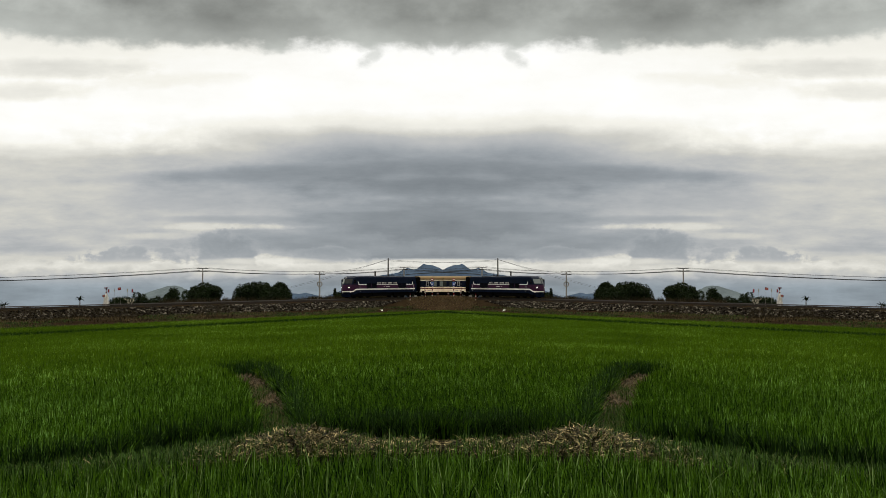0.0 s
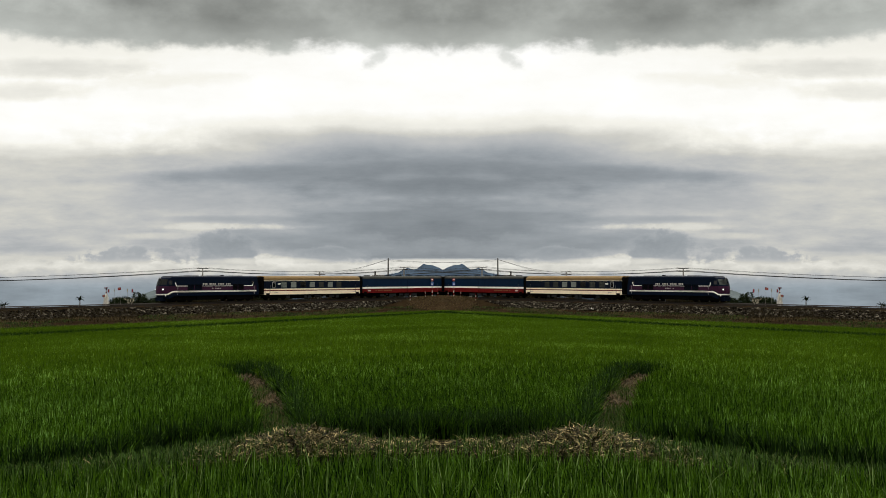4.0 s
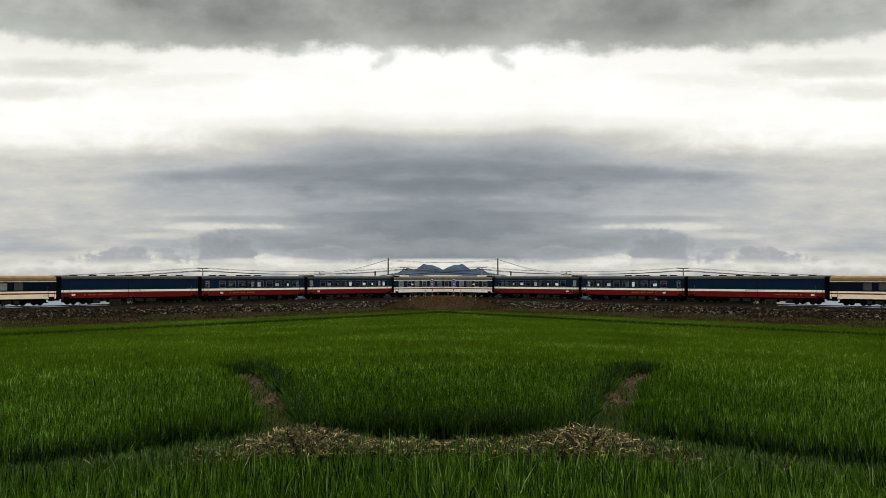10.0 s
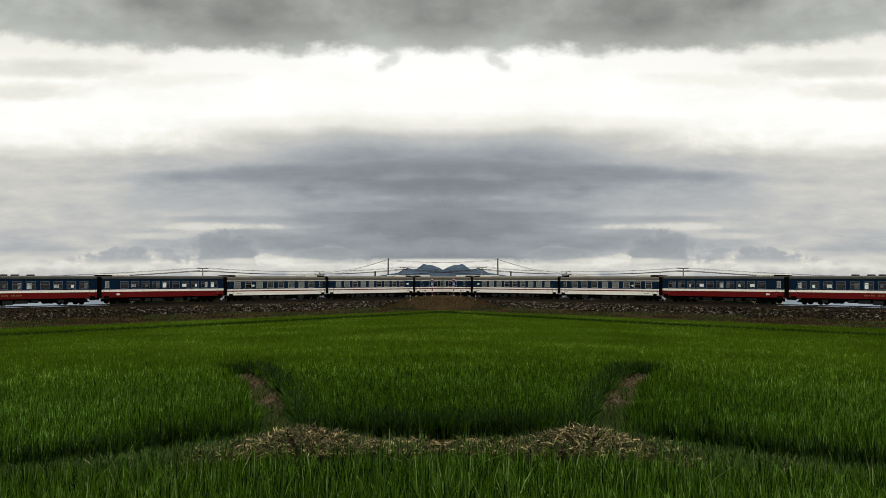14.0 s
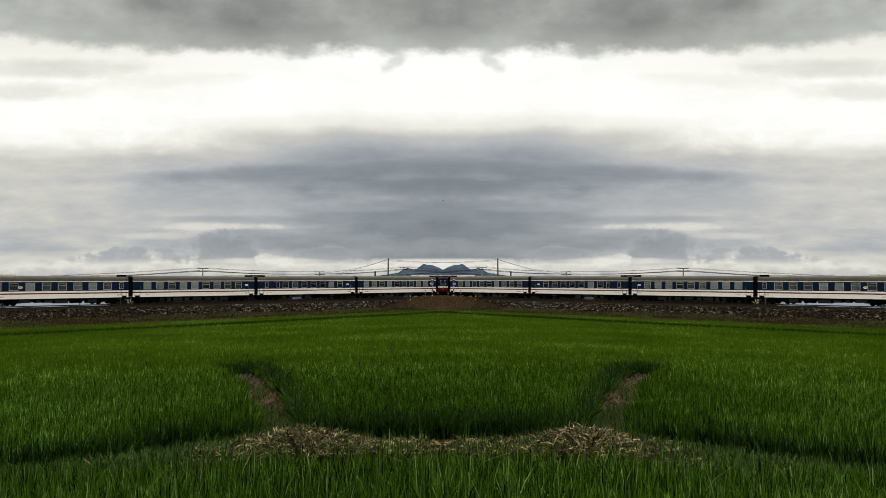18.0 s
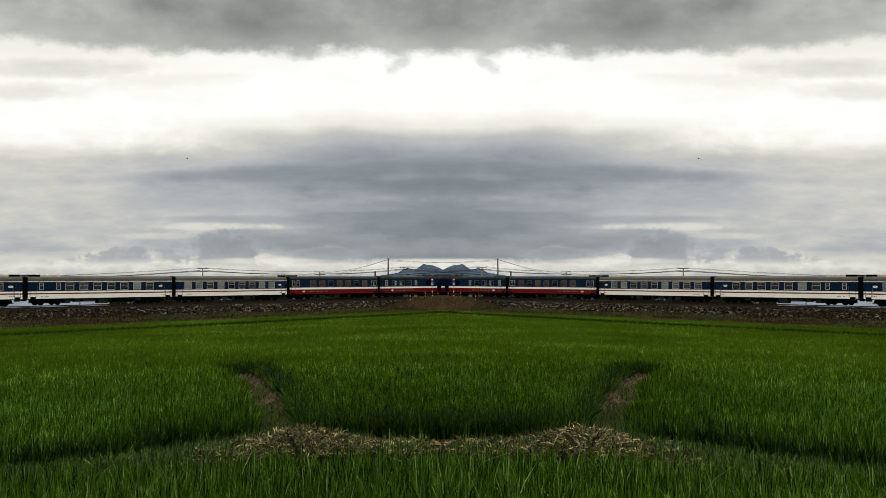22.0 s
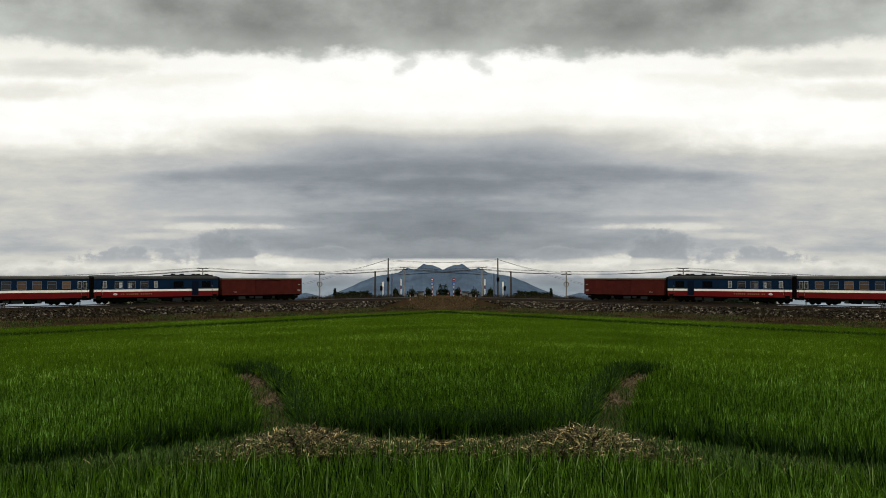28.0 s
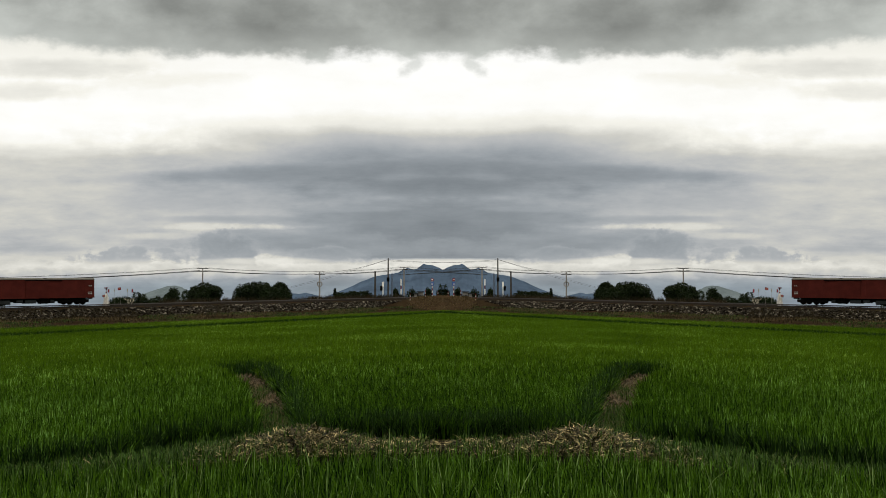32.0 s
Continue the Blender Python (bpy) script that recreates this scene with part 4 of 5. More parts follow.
bare_pole(881, 458, 205, 0.17, "dark_wood", "tall dark wooden pole carrying a switch box", 4.2)
bare_pole(874, 485, 200, 0.2, "steel_blue", "slender blue-grey steel post")
bare_pole(904, 481, 200, 0.2, "dark_wood", "short black wooden pole")


def coil_of_cable():
    """A coil hung on the pale pole."""
    root = thing("cable_coil", "pale coil of spare cable hung on a pole", "cable coil")
    for k in range(2):
        bm = bmesh.new()
        n, m, rr, r = 28, 8, 0.5 - 0.07 * k, 0.07
        ring = [[bm.verts.new(((rr + r * math.cos(b)) * math.cos(a), r * math.sin(b) + 0.09 * k, (rr + r * math.cos(b)) * math.sin(a)))
                 for b in (6.28319 * j / m for j in range(m))] for a in (6.28319 * i / n for i in range(n))]
        for i in range(n):
            for j in range(m):
                bm.faces.new((ring[i][j], ring[(i + 1) % n][j], ring[(i + 1) % n][(j + 1) % m], ring[i][(j + 1) % m]))
        part("turn", bm, M["concrete"], root)
    p = spot(1002, 503, 185.7)
    pair(root, pose(*p))


coil_of_cable()


def banded_post(root, h, r, n, first="white"):
    """A post painted in bands."""
    for i in range(n):
        part("band", tube(bmesh.new(), (0, 0, h * i / n), (0, 0, h * (i + 1) / n), r, r, 12), M[("red", "chalk")[(i + (first == "white")) % 2]], root)


def ground_at_ramp(x, y):
    h = 2.95 * math.exp(-(abs(x) / 12.5) ** 3) * min(1, max(0, (y - 157) / 8)) ** 0.8
    return soil(x) + max(h - 0.15, 0)


def crossing_signal(px, top_y, d):
    top = spot(px, top_y, d)
    g = ground_at_ramp(top.x, d)
    h = top.z - g
    root = thing("crossing_signal", "crossing signal with red disc, blue plate and banded post", "signal")
    banded_post(root, h - 0.7, 0.09, 7)
    part("disc", tube(bmesh.new(), (0, -0.12, h - 0.35), (0, -0.06, h - 0.35), 0.27, 0.27, 24), M["signred"], root, "round red sign")
    part("disc_bar", box(bmesh.new(), -0.16, 0.16, -0.135, -0.122, h - 0.42, h - 0.28), M["white"], root)
    part("plate", box(bmesh.new(), -0.26, 0.26, -0.12, -0.06, h - 1.4, h - 0.78, 0.02), M["signblue"], root, "blue rectangular sign plate")
    part("plate_bar", box(bmesh.new(), -0.15, 0.15, -0.135, -0.123, h - 1.2, h - 1.05), M["white"], root)
    pair(root, pose(top.x, d, g))


crossing_signal(803, 492, 167)


def marker_post(px, top_y, d, label="short red and white banded marker post"):
    top = spot(px, top_y, d)
    g = ground_at_ramp(top.x, d) if d < 172 else soil(top.x)
    root = thing("marker_post", label, "post", "marker posts at the crossing")
    banded_post(root, max(0.7, top.z - g), 0.06, 4)
    pair(root, pose(top.x, d, g))


marker_post(815.5, 513, 168)
marker_post(793, 516, 168)
marker_post(842, 520, 164)


def barrier(px, top_y, d):
    """A raised barrier arm on its machine box."""
    top = spot(px, top_y, d)
    g = soil(top.x)
    h = top.z - g
    root = thing("crossing_barrier", "raised red and white crossing barrier on a white machine box", "barrier")
    part("machine_box", box(bmesh.new(), -0.35, 0.35, -0.3, 0.3, 0, 3.0, 0.05), M["white"], root)
    n = 6
    for i in range(n):
        z0, z1 = 2.6 + (h - 2.6) * i / n, 2.6 + (h - 2.6) * (i + 1) / n
        part("arm_band", box(bmesh.new(), -0.1, 0.1, -0.36, -0.3, z0, z1), M["white" if i % 3 else "red"], root)
    pair(root, pose(top.x, d, g))


barrier(858, 494, 196)


def rail_signal(px, top_y, d):
    top = spot(px, top_y, d)
    g = soil(top.x)
    h = top.z - g
    root = thing("railway_signal", "white railway signal mast with a black lamp head", "signal")
    part("mast", tube(bmesh.new(), (0, 0, 0), (0, 0, h), 0.11, 0.09, 10), M["white"], root)
    part("board", box(bmesh.new(), -0.2, 0.2, -0.16, -0.1, h - 1.1, h, 0.03), M["white"], root)
    head = part("lamp_head", box(bmesh.new(), 0.12, 0.62, -0.3, -0.05, h - 1.9, h - 0.9, 0.08), M["black"], root)
    for k in (0, 1):
        part("hood", tube(bmesh.new(), (0.37, -0.5, h - 1.2 - 0.42 * k), (0.37, -0.3, h - 1.2 - 0.42 * k), 0.15, 0.13, 12), M["black"], head)
    pair(root, pose(top.x, d, g))


rail_signal(890, 499, 198)


def hut(px0, px1, top_y, d, mat, label, eaves=0.25):
    """A small flat-roofed building with a door and windows."""
    a, b = spot(px0, top_y, d), spot(px1, top_y, d)
    w, g = b.x - a.x, soil((a.x + b.x) / 2)
    h = a.z - g
    root = thing("hut", label, "building", "buildings behind the railway")
    wall = part("wall", box(bmesh.new(), -w / 2, w / 2, 0, 4, -0.2, h - 0.2), M[mat], root)
    part("roof", box(bmesh.new(), -w / 2 - eaves, w / 2 + eaves, -eaves, 4 + eaves, h - 0.2, h, 0.03), M["roofdark"], root)
    part("door", box(bmesh.new(), -0.45, 0.45, -0.03, 0.02, 0, 2.05), M["dark_wood"], root)
    for k in (-0.3, 0.3):
        f = part("window", box(bmesh.new(), k * w - 0.5, k * w + 0.5, -0.03, 0.02, h - 1.9, h - 0.9), M["frame"], root)
        part("pane", box(bmesh.new(), k * w - 0.43, k * w + 0.43, -0.045, -0.032, h - 1.83, h - 0.97), M["glass"], f)
    pair(root, pose((a.x + b.x) / 2, d, g))


hut(819, 829, 516, 232, "concrete", "small white crossing keeper's hut")
hut(830, 835, 519, 228, "concrete", "little white concrete shed")
hut(1340, 1366, 527, 205, "cream", "low pale building with a flat dark roof")
hut(1007, 1021, 525, 240, "concrete", "low grey roofed shed behind the bank")
hut(1268, 1290, 531, 215, "concrete", "low pale shed among bushes")


def flag(px, py, d, w, h, lean, label, mat="signred", star=True, pole_mat="wood_grey"):
    """A flag on a thin staff, waved in folds."""
    p = spot(px, py, d)
    g = soil(p.x)
    root = thing("flag", label, "flag", "flags by the monument")
    hh = p.z - g + h / 2
    part("staff", tube(bmesh.new(), (-w / 2, 0, 0), (-w / 2, 0, hh + 0.1), 0.022, 0.014, 8), M[pole_mat], root)
    bm = bmesh.new()
    n = 10
    for y in (-0.012, 0.012):
        row = [[bm.verts.new((-w / 2 + w * i / n, y + 0.10 * math.sin(i * 0.9), hh - h + h * j - lean * i / n)) for i in range(n + 1)] for j in (0, 1)]
        for i in range(n):
            bm.faces.new((row[0][i], row[0][i + 1], row[1][i + 1], row[1][i]))
    cloth = part("cloth", bm, M[mat], root)
    if star:
        bm = bmesh.new()
        pts = [bm.verts.new((0.30 * h * (1 if i % 2 == 0 else 0.42) * math.sin(i * 0.6283), -0.16, hh - h / 2 - lean / 2 + 0.30 * h * (1 if i % 2 == 0 else 0.42) * math.cos(i * 0.6283))) for i in range(10)]
        c = bm.verts.new((0, -0.16, hh - h / 2 - lean / 2))
        for i in range(10):
            bm.faces.new((pts[i], pts[(i + 1) % 10], c))
        bmesh.ops.solidify(bm, geom=bm.faces, thickness=0.02)
        part("star", bm, M["gold"], cloth)
    pair(root, pose(p.x, d, g))


flag(1356, 511, 175, 0.62, 0.5, 0.08, "red flag with a yellow star flying on a staff")
flag(1333, 515, 175, 0.3, 0.62, 0.03, "red flag hanging from a dark staff", star=False, pole_mat="dark_wood")
flag(1375, 515, 175, 0.32, 0.6, 0.03, "red flag hanging beside the monument", star=False)
flag(1383.5, 524, 173, 0.45, 0.45, 0.03, "red flag with a yellow star low on the monument")
flag(1342, 514, 176, 0.14, 0.5, 0.05, "pale yellow pennant on a thin staff", mat="gold", star=False)
flag(1365, 514, 176, 0.14, 0.5, 0.05, "pale yellow pennant on a thin staff", mat="gold", star=False)


def monument(px, top_y, d):
    top = spot(px, top_y, d)
    g = soil(top.x)
    h = top.z - g
    root = thing("monument", "white and cream stepped monument with a red banded top", "monument")
    part("plinth", box(bmesh.new(), -0.33, 0.33, -0.4, 0.4, 0, h - 1.75, 0.04), M["chalk"], root)
    part("step", box(bmesh.new(), -0.22, 0.22, -0.25, 0.3, h - 1.75, h - 1.3, 0.04), M["chalk"], root)
    for i in range(4):
        part("band", tube(bmesh.new(), (0, 0, h - 1.4 + 0.3 * i), (0, 0, h - 1.1 + 0.3 * i), 0.11, 0.10, 12), M["red" if i % 2 else "chalk"], root)
    part("head", box(bmesh.new(), -0.25, 0.25, -0.3, 0.3, h - 0.2, h, 0.04), M["darkred"], root)
    part("side_wall", box(bmesh.new(), -0.45, 0.6, 0.2, 0.5, 0, h - 2.7, 0.03), M["chalk"], root)
    pair(root, pose(top.x, d, g))


monument(1379, 509, 174)


def palm(px, py, d, height, seed):
    p = spot(px, py, d)
    g = soil(p.x)
    rng = random.Random(seed)
    root = thing("palm", "small palm tree with drooping fronds", "palm tree", "palms behind the railway")
    h = p.z - g
    part("trunk", tube(bmesh.new(), (0, 0, -0.1), (0, 0, h - 0.3), 0.14, 0.09, 8), M["bark"], root)
    for i in range(18):
        a, l, drop = rng.uniform(0, 6.283), rng.uniform(0.7, 1.1) * height, rng.uniform(0, 1)
        bm = bmesh.new()
        prev = None
        for k in range(7):
            q = k / 6
            r, z = l * q * (0.55 + 0.45 * drop), h - 0.3 + l * ((1.15 - 0.6 * drop) * q - (0.35 + 0.55 * drop) * q * q)
            wd = 0.10 * height * math.sin(math.pi * min(1, q + 0.12)) + 0.01
            c = Vector((math.cos(a) * r, math.sin(a) * r, z))
            sd = Vector((-math.sin(a), math.cos(a), -0.2)) * wd
            row = [bm.verts.new(c - sd), bm.verts.new(c + Vector((0, 0, 0.04))), bm.verts.new(c + sd)]
            if prev:
                bm.faces.new((prev[0], row[0], row[1], prev[1]))
                bm.faces.new((prev[1], row[1], row[2], prev[2]))
            prev = row
        part("frond", bm, M["leaf"], root)
    pair(root, pose(p.x, d, g))


palm(1425, 529, 180, 1.4, 1)
palm(1558, 538, 190, 1.2, 2)
palm(1562, 540, 185, 0.9, 3)


# ---- the train ----
CARBODY = 2.8
LENGTHS = [18.29, 20.93, 21.04, 19.94, 19.94, 20.02, 21.01, 21.05, 20.60, 20.11, 20.11, 15.95]


def head(t):
    """How far the train's nose is along the track at t seconds."""
    return 24.747 + 8.88737 * t - 0.00103 * t * t


BEND, RAD = -24.0, 26.0


def way_of(s):
    """The track's middle at s: straight before the camera, bent straight away behind the middle line."""
    if s >= BEND:
        x, y = s * CO + 1.42 * SI, D0 - s * SI + 1.42 * CO
        return Vector((x, y, RAIL - FALL * s * CO))
    x, y = BEND * CO + 1.42 * SI, D0 - BEND * SI + 1.42 * CO
    turn, full = (BEND - s) / RAD, math.pi / 2 - THETA
    a = min(turn, full)
    x -= RAD * (math.sin(THETA + a) - math.sin(THETA))
    y += RAD * (math.cos(THETA) - math.cos(THETA + a))
    if turn > full:
        y += (turn - full) * RAD
    z = RAIL - FALL * BEND * CO - 0.9 * min(1.0, (BEND - s) / 30)
    return Vector((x, y, z))


def approach():
    """The bank, ballast and rails of the bend by which each train comes to the middle line."""
    for name, prof, mat, label, cat in (
            ("approach_bank", [(-9, None), (-3.4, -0.55), (3.4, -0.55), (9, None)], M["bank"], "earth bank under the bend of the track", "embankment"),
            ("approach_ballast", [(-2.6, -0.6), (-1.5, -0.2), (1.5, -0.2), (2.6, -0.6)], M["ballast"], "dark stone ballast in the bend", "ballast"),
            ("approach_rail", [(-0.535, -0.15), (-0.535, 0.0), (-0.465, 0.0), (-0.465, -0.15)], M["rail"], "worn steel rail in the bend", "rail"),
            ("approach_rail", [(0.465, -0.15), (0.465, 0.0), (0.535, 0.0), (0.535, -0.15)], M["rail"], "worn steel rail in the bend", "rail")):
        v, t = [], []
        ss = np.arange(-52.0, -330.0, -2.0)
        for s in ss:
            p, q = way_of(s), way_of(s - 0.5)
            d = (p - q).normalized()
            for n, z in prof:
                x, y = p.x + d.y * n, p.y - d.x * n
                v.append((x, y, soil(x) - 0.1 if z is None else p.z + z))
        m = len(prof)
        for j in range(len(ss) - 1):
            for i in range(m - 1):
                a = j * m + i
                t += [(a, a + m, a + m + 1), (a, a + m + 1, a + 1)]
        vv, tt = both(v, t)
        tagged(new(name, raw(name, vv, tt, mat)), label, cat, kind="structure")


approach()


def car_pose(s, arm=7.0):
    a, b = way_of(s - arm), way_of(s + arm)
    d = (b - a).normalized()
    side = Vector((0, 0, 1)).cross(d).normalized()
    up = d.cross(side)
    c = (a + b) / 2
    return Matrix(((d.x, side.x, up.x, c.x), (d.y, side.y, up.y, c.y), (d.z, side.z, up.z, c.z), (0, 0, 0, 1)))


FLIP = Matrix.Diagonal((1, -1, 1, 1))
CARS = []
SHARED = {}


def once(key, make):
    if key not in SHARED:
        SHARED[key] = make()
    return SHARED[key]


def bogie(root, x, wheel_r=0.43, base=2.2, three=False):
    me = once(("bogie", base), lambda: mesh_of("bogie", box(box(box(bmesh.new(), -base / 2 - 0.7, base / 2 + 0.7, -1.12, -0.95, 0.30, 0.70, 0.05), -base / 2 - 0.7, base / 2 + 0.7, 0.95, 1.12, 0.30, 0.70, 0.05), -0.3, 0.3, -0.95, 0.95, 0.4, 0.75, 0.03), M["black"]))
    b = part("bogie", me, None, root, at=(x, 0, 0))
    wm = once(("wheel", wheel_r), lambda: mesh_of("wheel", tube(bmesh.new(), (0, -0.07, 0), (0, 0.07, 0), wheel_r, wheel_r, 20), M["black"]))
    if three:
        part("side_frame", once("loco_frame", lambda: mesh_of("side_frame", box(box(bmesh.new(), -2.4, 2.4, -1.2, -1.0, 0.28, 0.86, 0.06), -2.4, 2.4, 1.0, 1.2, 0.28, 0.86, 0.06), M["black"])), None, b)
    for wx in ((-base / 2, 0, base / 2) if three else (-base / 2, base / 2)):
        for wy in (-0.82, 0.82):
            part("wheel", wm, None, b, at=(wx, wy, wheel_r))


def roof_outline(z0, z1, half, crown=0.0):
    pts = [(-half, z0)]
    for i in range(11):
        a = math.pi * (1 - i / 10)
        c, s = math.cos(a), math.sin(a)
        pts.append((half * (abs(c) ** 0.55) * (1 if c > 0 else -1), z0 + 0.02 + (z1 - z0 - 0.02) * s ** 0.7))
    pts.append((half, z0))
    return pts


def bands(root, half_len, rows, half=CARBODY / 2):
    """Side walls in painted bands: (name, z0, z1, material), each band a full-width section of the body."""
    for name, z0, z1, mat, proud in rows:
        part(name, box(bmesh.new(), -half_len, half_len, -half - proud, half + proud, z0, z1), M[mat], root)


def window(root, x, z0, z1, w, pane, side, half=CARBODY / 2, rim_mat="frame", pale_patch=-1):
    """A framed window on a side wall with a divided pane."""
    def rim():
        bm = bmesh.new()
        t = 0.055
        box(bm, -w / 2 - t, w / 2 + t, -0.02, 0.02, z0 - t, z0)
        box(bm, -w / 2 - t, w / 2 + t, -0.02, 0.02, z1, z1 + t)
        box(bm, -w / 2 - t, -w / 2, -0.02, 0.02, z0, z1)
        box(bm, w / 2, w / 2 + t, -0.02, 0.02, z0, z1)
        box(bm, -w / 2, w / 2, -0.015, 0.015, z0 + (z1 - z0) * 0.62, z0 + (z1 - z0) * 0.66)
        return mesh_of("window", bm, M[rim_mat])
    me = once(("rim", w, z0, z1, rim_mat), rim)
    pm = once(("pane", w, z0, z1, pane), lambda: mesh_of("pane", box(bmesh.new(), -w / 2, w / 2, -0.008, 0.008, z0, z1), M[pane]))
    f = part("window", me, None, root, at=(x, side * (half + 0.012), 0))
    part("pane", pm, None, f)
    if pale_patch > 0:
        # a pale patch: curtain, and daylight seen through the coach put in as colour
        h, q = (z1 - z0), (0, 0.34, 0.5, 0.62, 0.42)[pale_patch]
        x0 = (-w / 2 + 0.05, -0.12, w / 2 - 0.05 - q * w, -w * 0.3)[(pale_patch * 3) % 4]
        cm = once(("pale_patch", w, z0, z1, pale_patch), lambda: mesh_of("curtain", box(bmesh.new(), x0, x0 + q * w, -0.011, 0.011, z0 + 0.04 + 0.1 * h * (pale_patch % 2), z0 + h * (0.5, 0.55, 0.8, 0.6, 0.85)[pale_patch], 0.01), M["bright"]))
        part("curtain", cm, None, f, "pale patch for curtain and see-through daylight")


def undergear(root, half_len, seed, boxes=5):
    """Frame, brake gear, tanks and boxes slung between the bogies."""
    rng = random.Random(seed)
    part("underframe", box(bmesh.new(), -half_len, half_len, -1.15, 1.15, 0.74, 0.88), M["black"], root)
    part("centre_sill", box(bmesh.new(), -half_len * 0.9, half_len * 0.9, -0.22, 0.22, 0.46, 0.76, 0.02), M["black"], root)
    x = -half_len * 0.56
    while x < half_len * 0.54:
        w, h = rng.uniform(0.6, 1.9), rng.uniform(0.36, 0.64)
        if rng.random() < 0.25:
            part("air_tank", tube(bmesh.new(), (x, -0.9, 0.46), (x + w, -0.9, 0.46), 0.24, 0.24, 12), M["black"], root)
            for q in (0.2, 0.8):
                part("tank_strap", box(bmesh.new(), x + w * q - 0.03, x + w * q + 0.03, -1.16, -0.64, 0.2, 0.76), M["black"], root)
        else:
            bx = part("equipment_box", box(bmesh.new(), x, x + w, -1.15, -0.35, 0.76 - h, 0.76, 0.02), M["black"], root)
            part("box_lid", box(bmesh.new(), x + 0.06, x + w - 0.06, -1.165, -1.152, 0.82 - h, 0.70), M["roofdark"], bx)
        x += w + rng.uniform(0.06, 0.7)
    for e in (-1, 1):
        part("brake_rigging", box(bmesh.new(), *sorted((e * half_len * 0.5, e * half_len * 0.93)), -0.98, -0.9, 0.3, 0.42, 0.01), M["black"], root)
    part("truss_rod", box(bmesh.new(), -half_len * 0.4, half_len * 0.4, 0.5, 0.6, 0.55, 0.62), M["black"], root)


def oval(root, x, z, w, h, side, half=CARBODY / 2):
    """A white oval emblem with a dark bar."""
    bm = bmesh.new()
    ring = [[bm.verts.new((x + w / 2 * math.cos(a), side * (half + y), z + h / 2 * math.sin(a))) for a in (6.28319 * i / 20 for i in range(20))] for y in (0.004, 0.014)]
    for i in range(20):
        bm.faces.new((ring[0][i], ring[0][(i + 1) % 20], ring[1][(i + 1) % 20], ring[1][i]))
    bm.faces.new(ring[0])
    bm.faces.new(ring[1])
    e = part("emblem", bm, M["white"], root, "white oval emblem")
    part("emblem_bar", box(bmesh.new(), x - w * 0.28, x + w * 0.28, *sorted((side * (half + 0.016), side * (half + 0.022))), z - h * 0.1, z + h * 0.1), M["darkred"], e)


def bars(root, x0, x1, z0, z1, n, mat, side, half, label, seed):
    """A line of unreadable writing as short bars."""
    rng = random.Random(seed)
    x, step = x0, (x1 - x0) / n
    for i in range(n):
        if rng.random() < 0.85:
            part("lettering_bar", box(bmesh.new(), x, x + step * rng.uniform(0.55, 0.8), *sorted((side * (half + 0.004), side * (half + 0.012))), z0, z1), M[mat], root, label)
        x += step


# kind, roof fittings, (first window, last window, count, pane choice), narrow windows, emblem (x, z), lettering (x0, x1)
SPECS = {
    1: dict(kind="cream", label="cream and navy passenger coach with a tan roof", win=(-5.3, 6.3, 7, "pale"), narrow=(8.3,), emblem=(7.25, 2.55), fit="plain"),
    2: dict(kind="red", label="blue and red baggage coach with sliding door, no windows", win=None, narrow=(), emblem=(8.6, 1.28), letters=(2.6, 7.2), fit="vents"),
    3: dict(kind="red", label="blue and red passenger coach with open framed windows", win=(-7.8, 6.1, 9, "mixed"), narrow=(8.7,), emblem=(6.2, 1.28), letters=(0.3, 4.9), fit="fewvents"),
    4: dict(kind="red", label="blue and red passenger coach with a raised roof cooler", win=(-7.9, 6.4, 10, "mixed"), narrow=(8.9,), emblem=(7.3, 1.28), fit="cooler_front"),
    5: dict(kind="white", label="white and blue passenger coach with a dark red stripe", win=(-6.6, 7.9, 8, "pale"), narrow=(-8.6,), emblem=(5.0, 2.3), fit="cooler_both"),
    6: dict(kind="white", label="white and blue sleeping coach with pale curtained windows", win=(-7.2, 8.0, 9, "pale"), narrow=(), emblem=(-8.7, 2.4), fit="cooler_rear"),
    7: dict(kind="white", label="white and blue passenger coach with dark windows", win=(-6.7, 4.8, 7, "dark"), narrow=(6.3, 8.5), emblem=(-8.4, 2.4), fit="cooler_front"),
    8: dict(kind="white", label="white and blue sleeping coach with drawn curtains", win=(-7.0, 8.0, 9, "pale"), narrow=(), emblem=(-8.6, 2.4), fit="cooler_rear"),
    9: dict(kind="red", label="blue and red dining coach with orange curtains", win=(-6.6, 4.9, 7, "orange"), narrow=(-9.1, -8.4, 8.1, 9.0), emblem=(6.9, 1.28), letters=(1.8, 6.0), fit="cooler_front"),
    10: dict(kind="red", label="blue and red generator coach with louvres and dark roof", win=(2.4, 6.2, 3, "mixed"), narrow=(0.6, 8.2), emblem=(6.7, 1.28), letters=(1.2, 6.0), fit="power"),
}


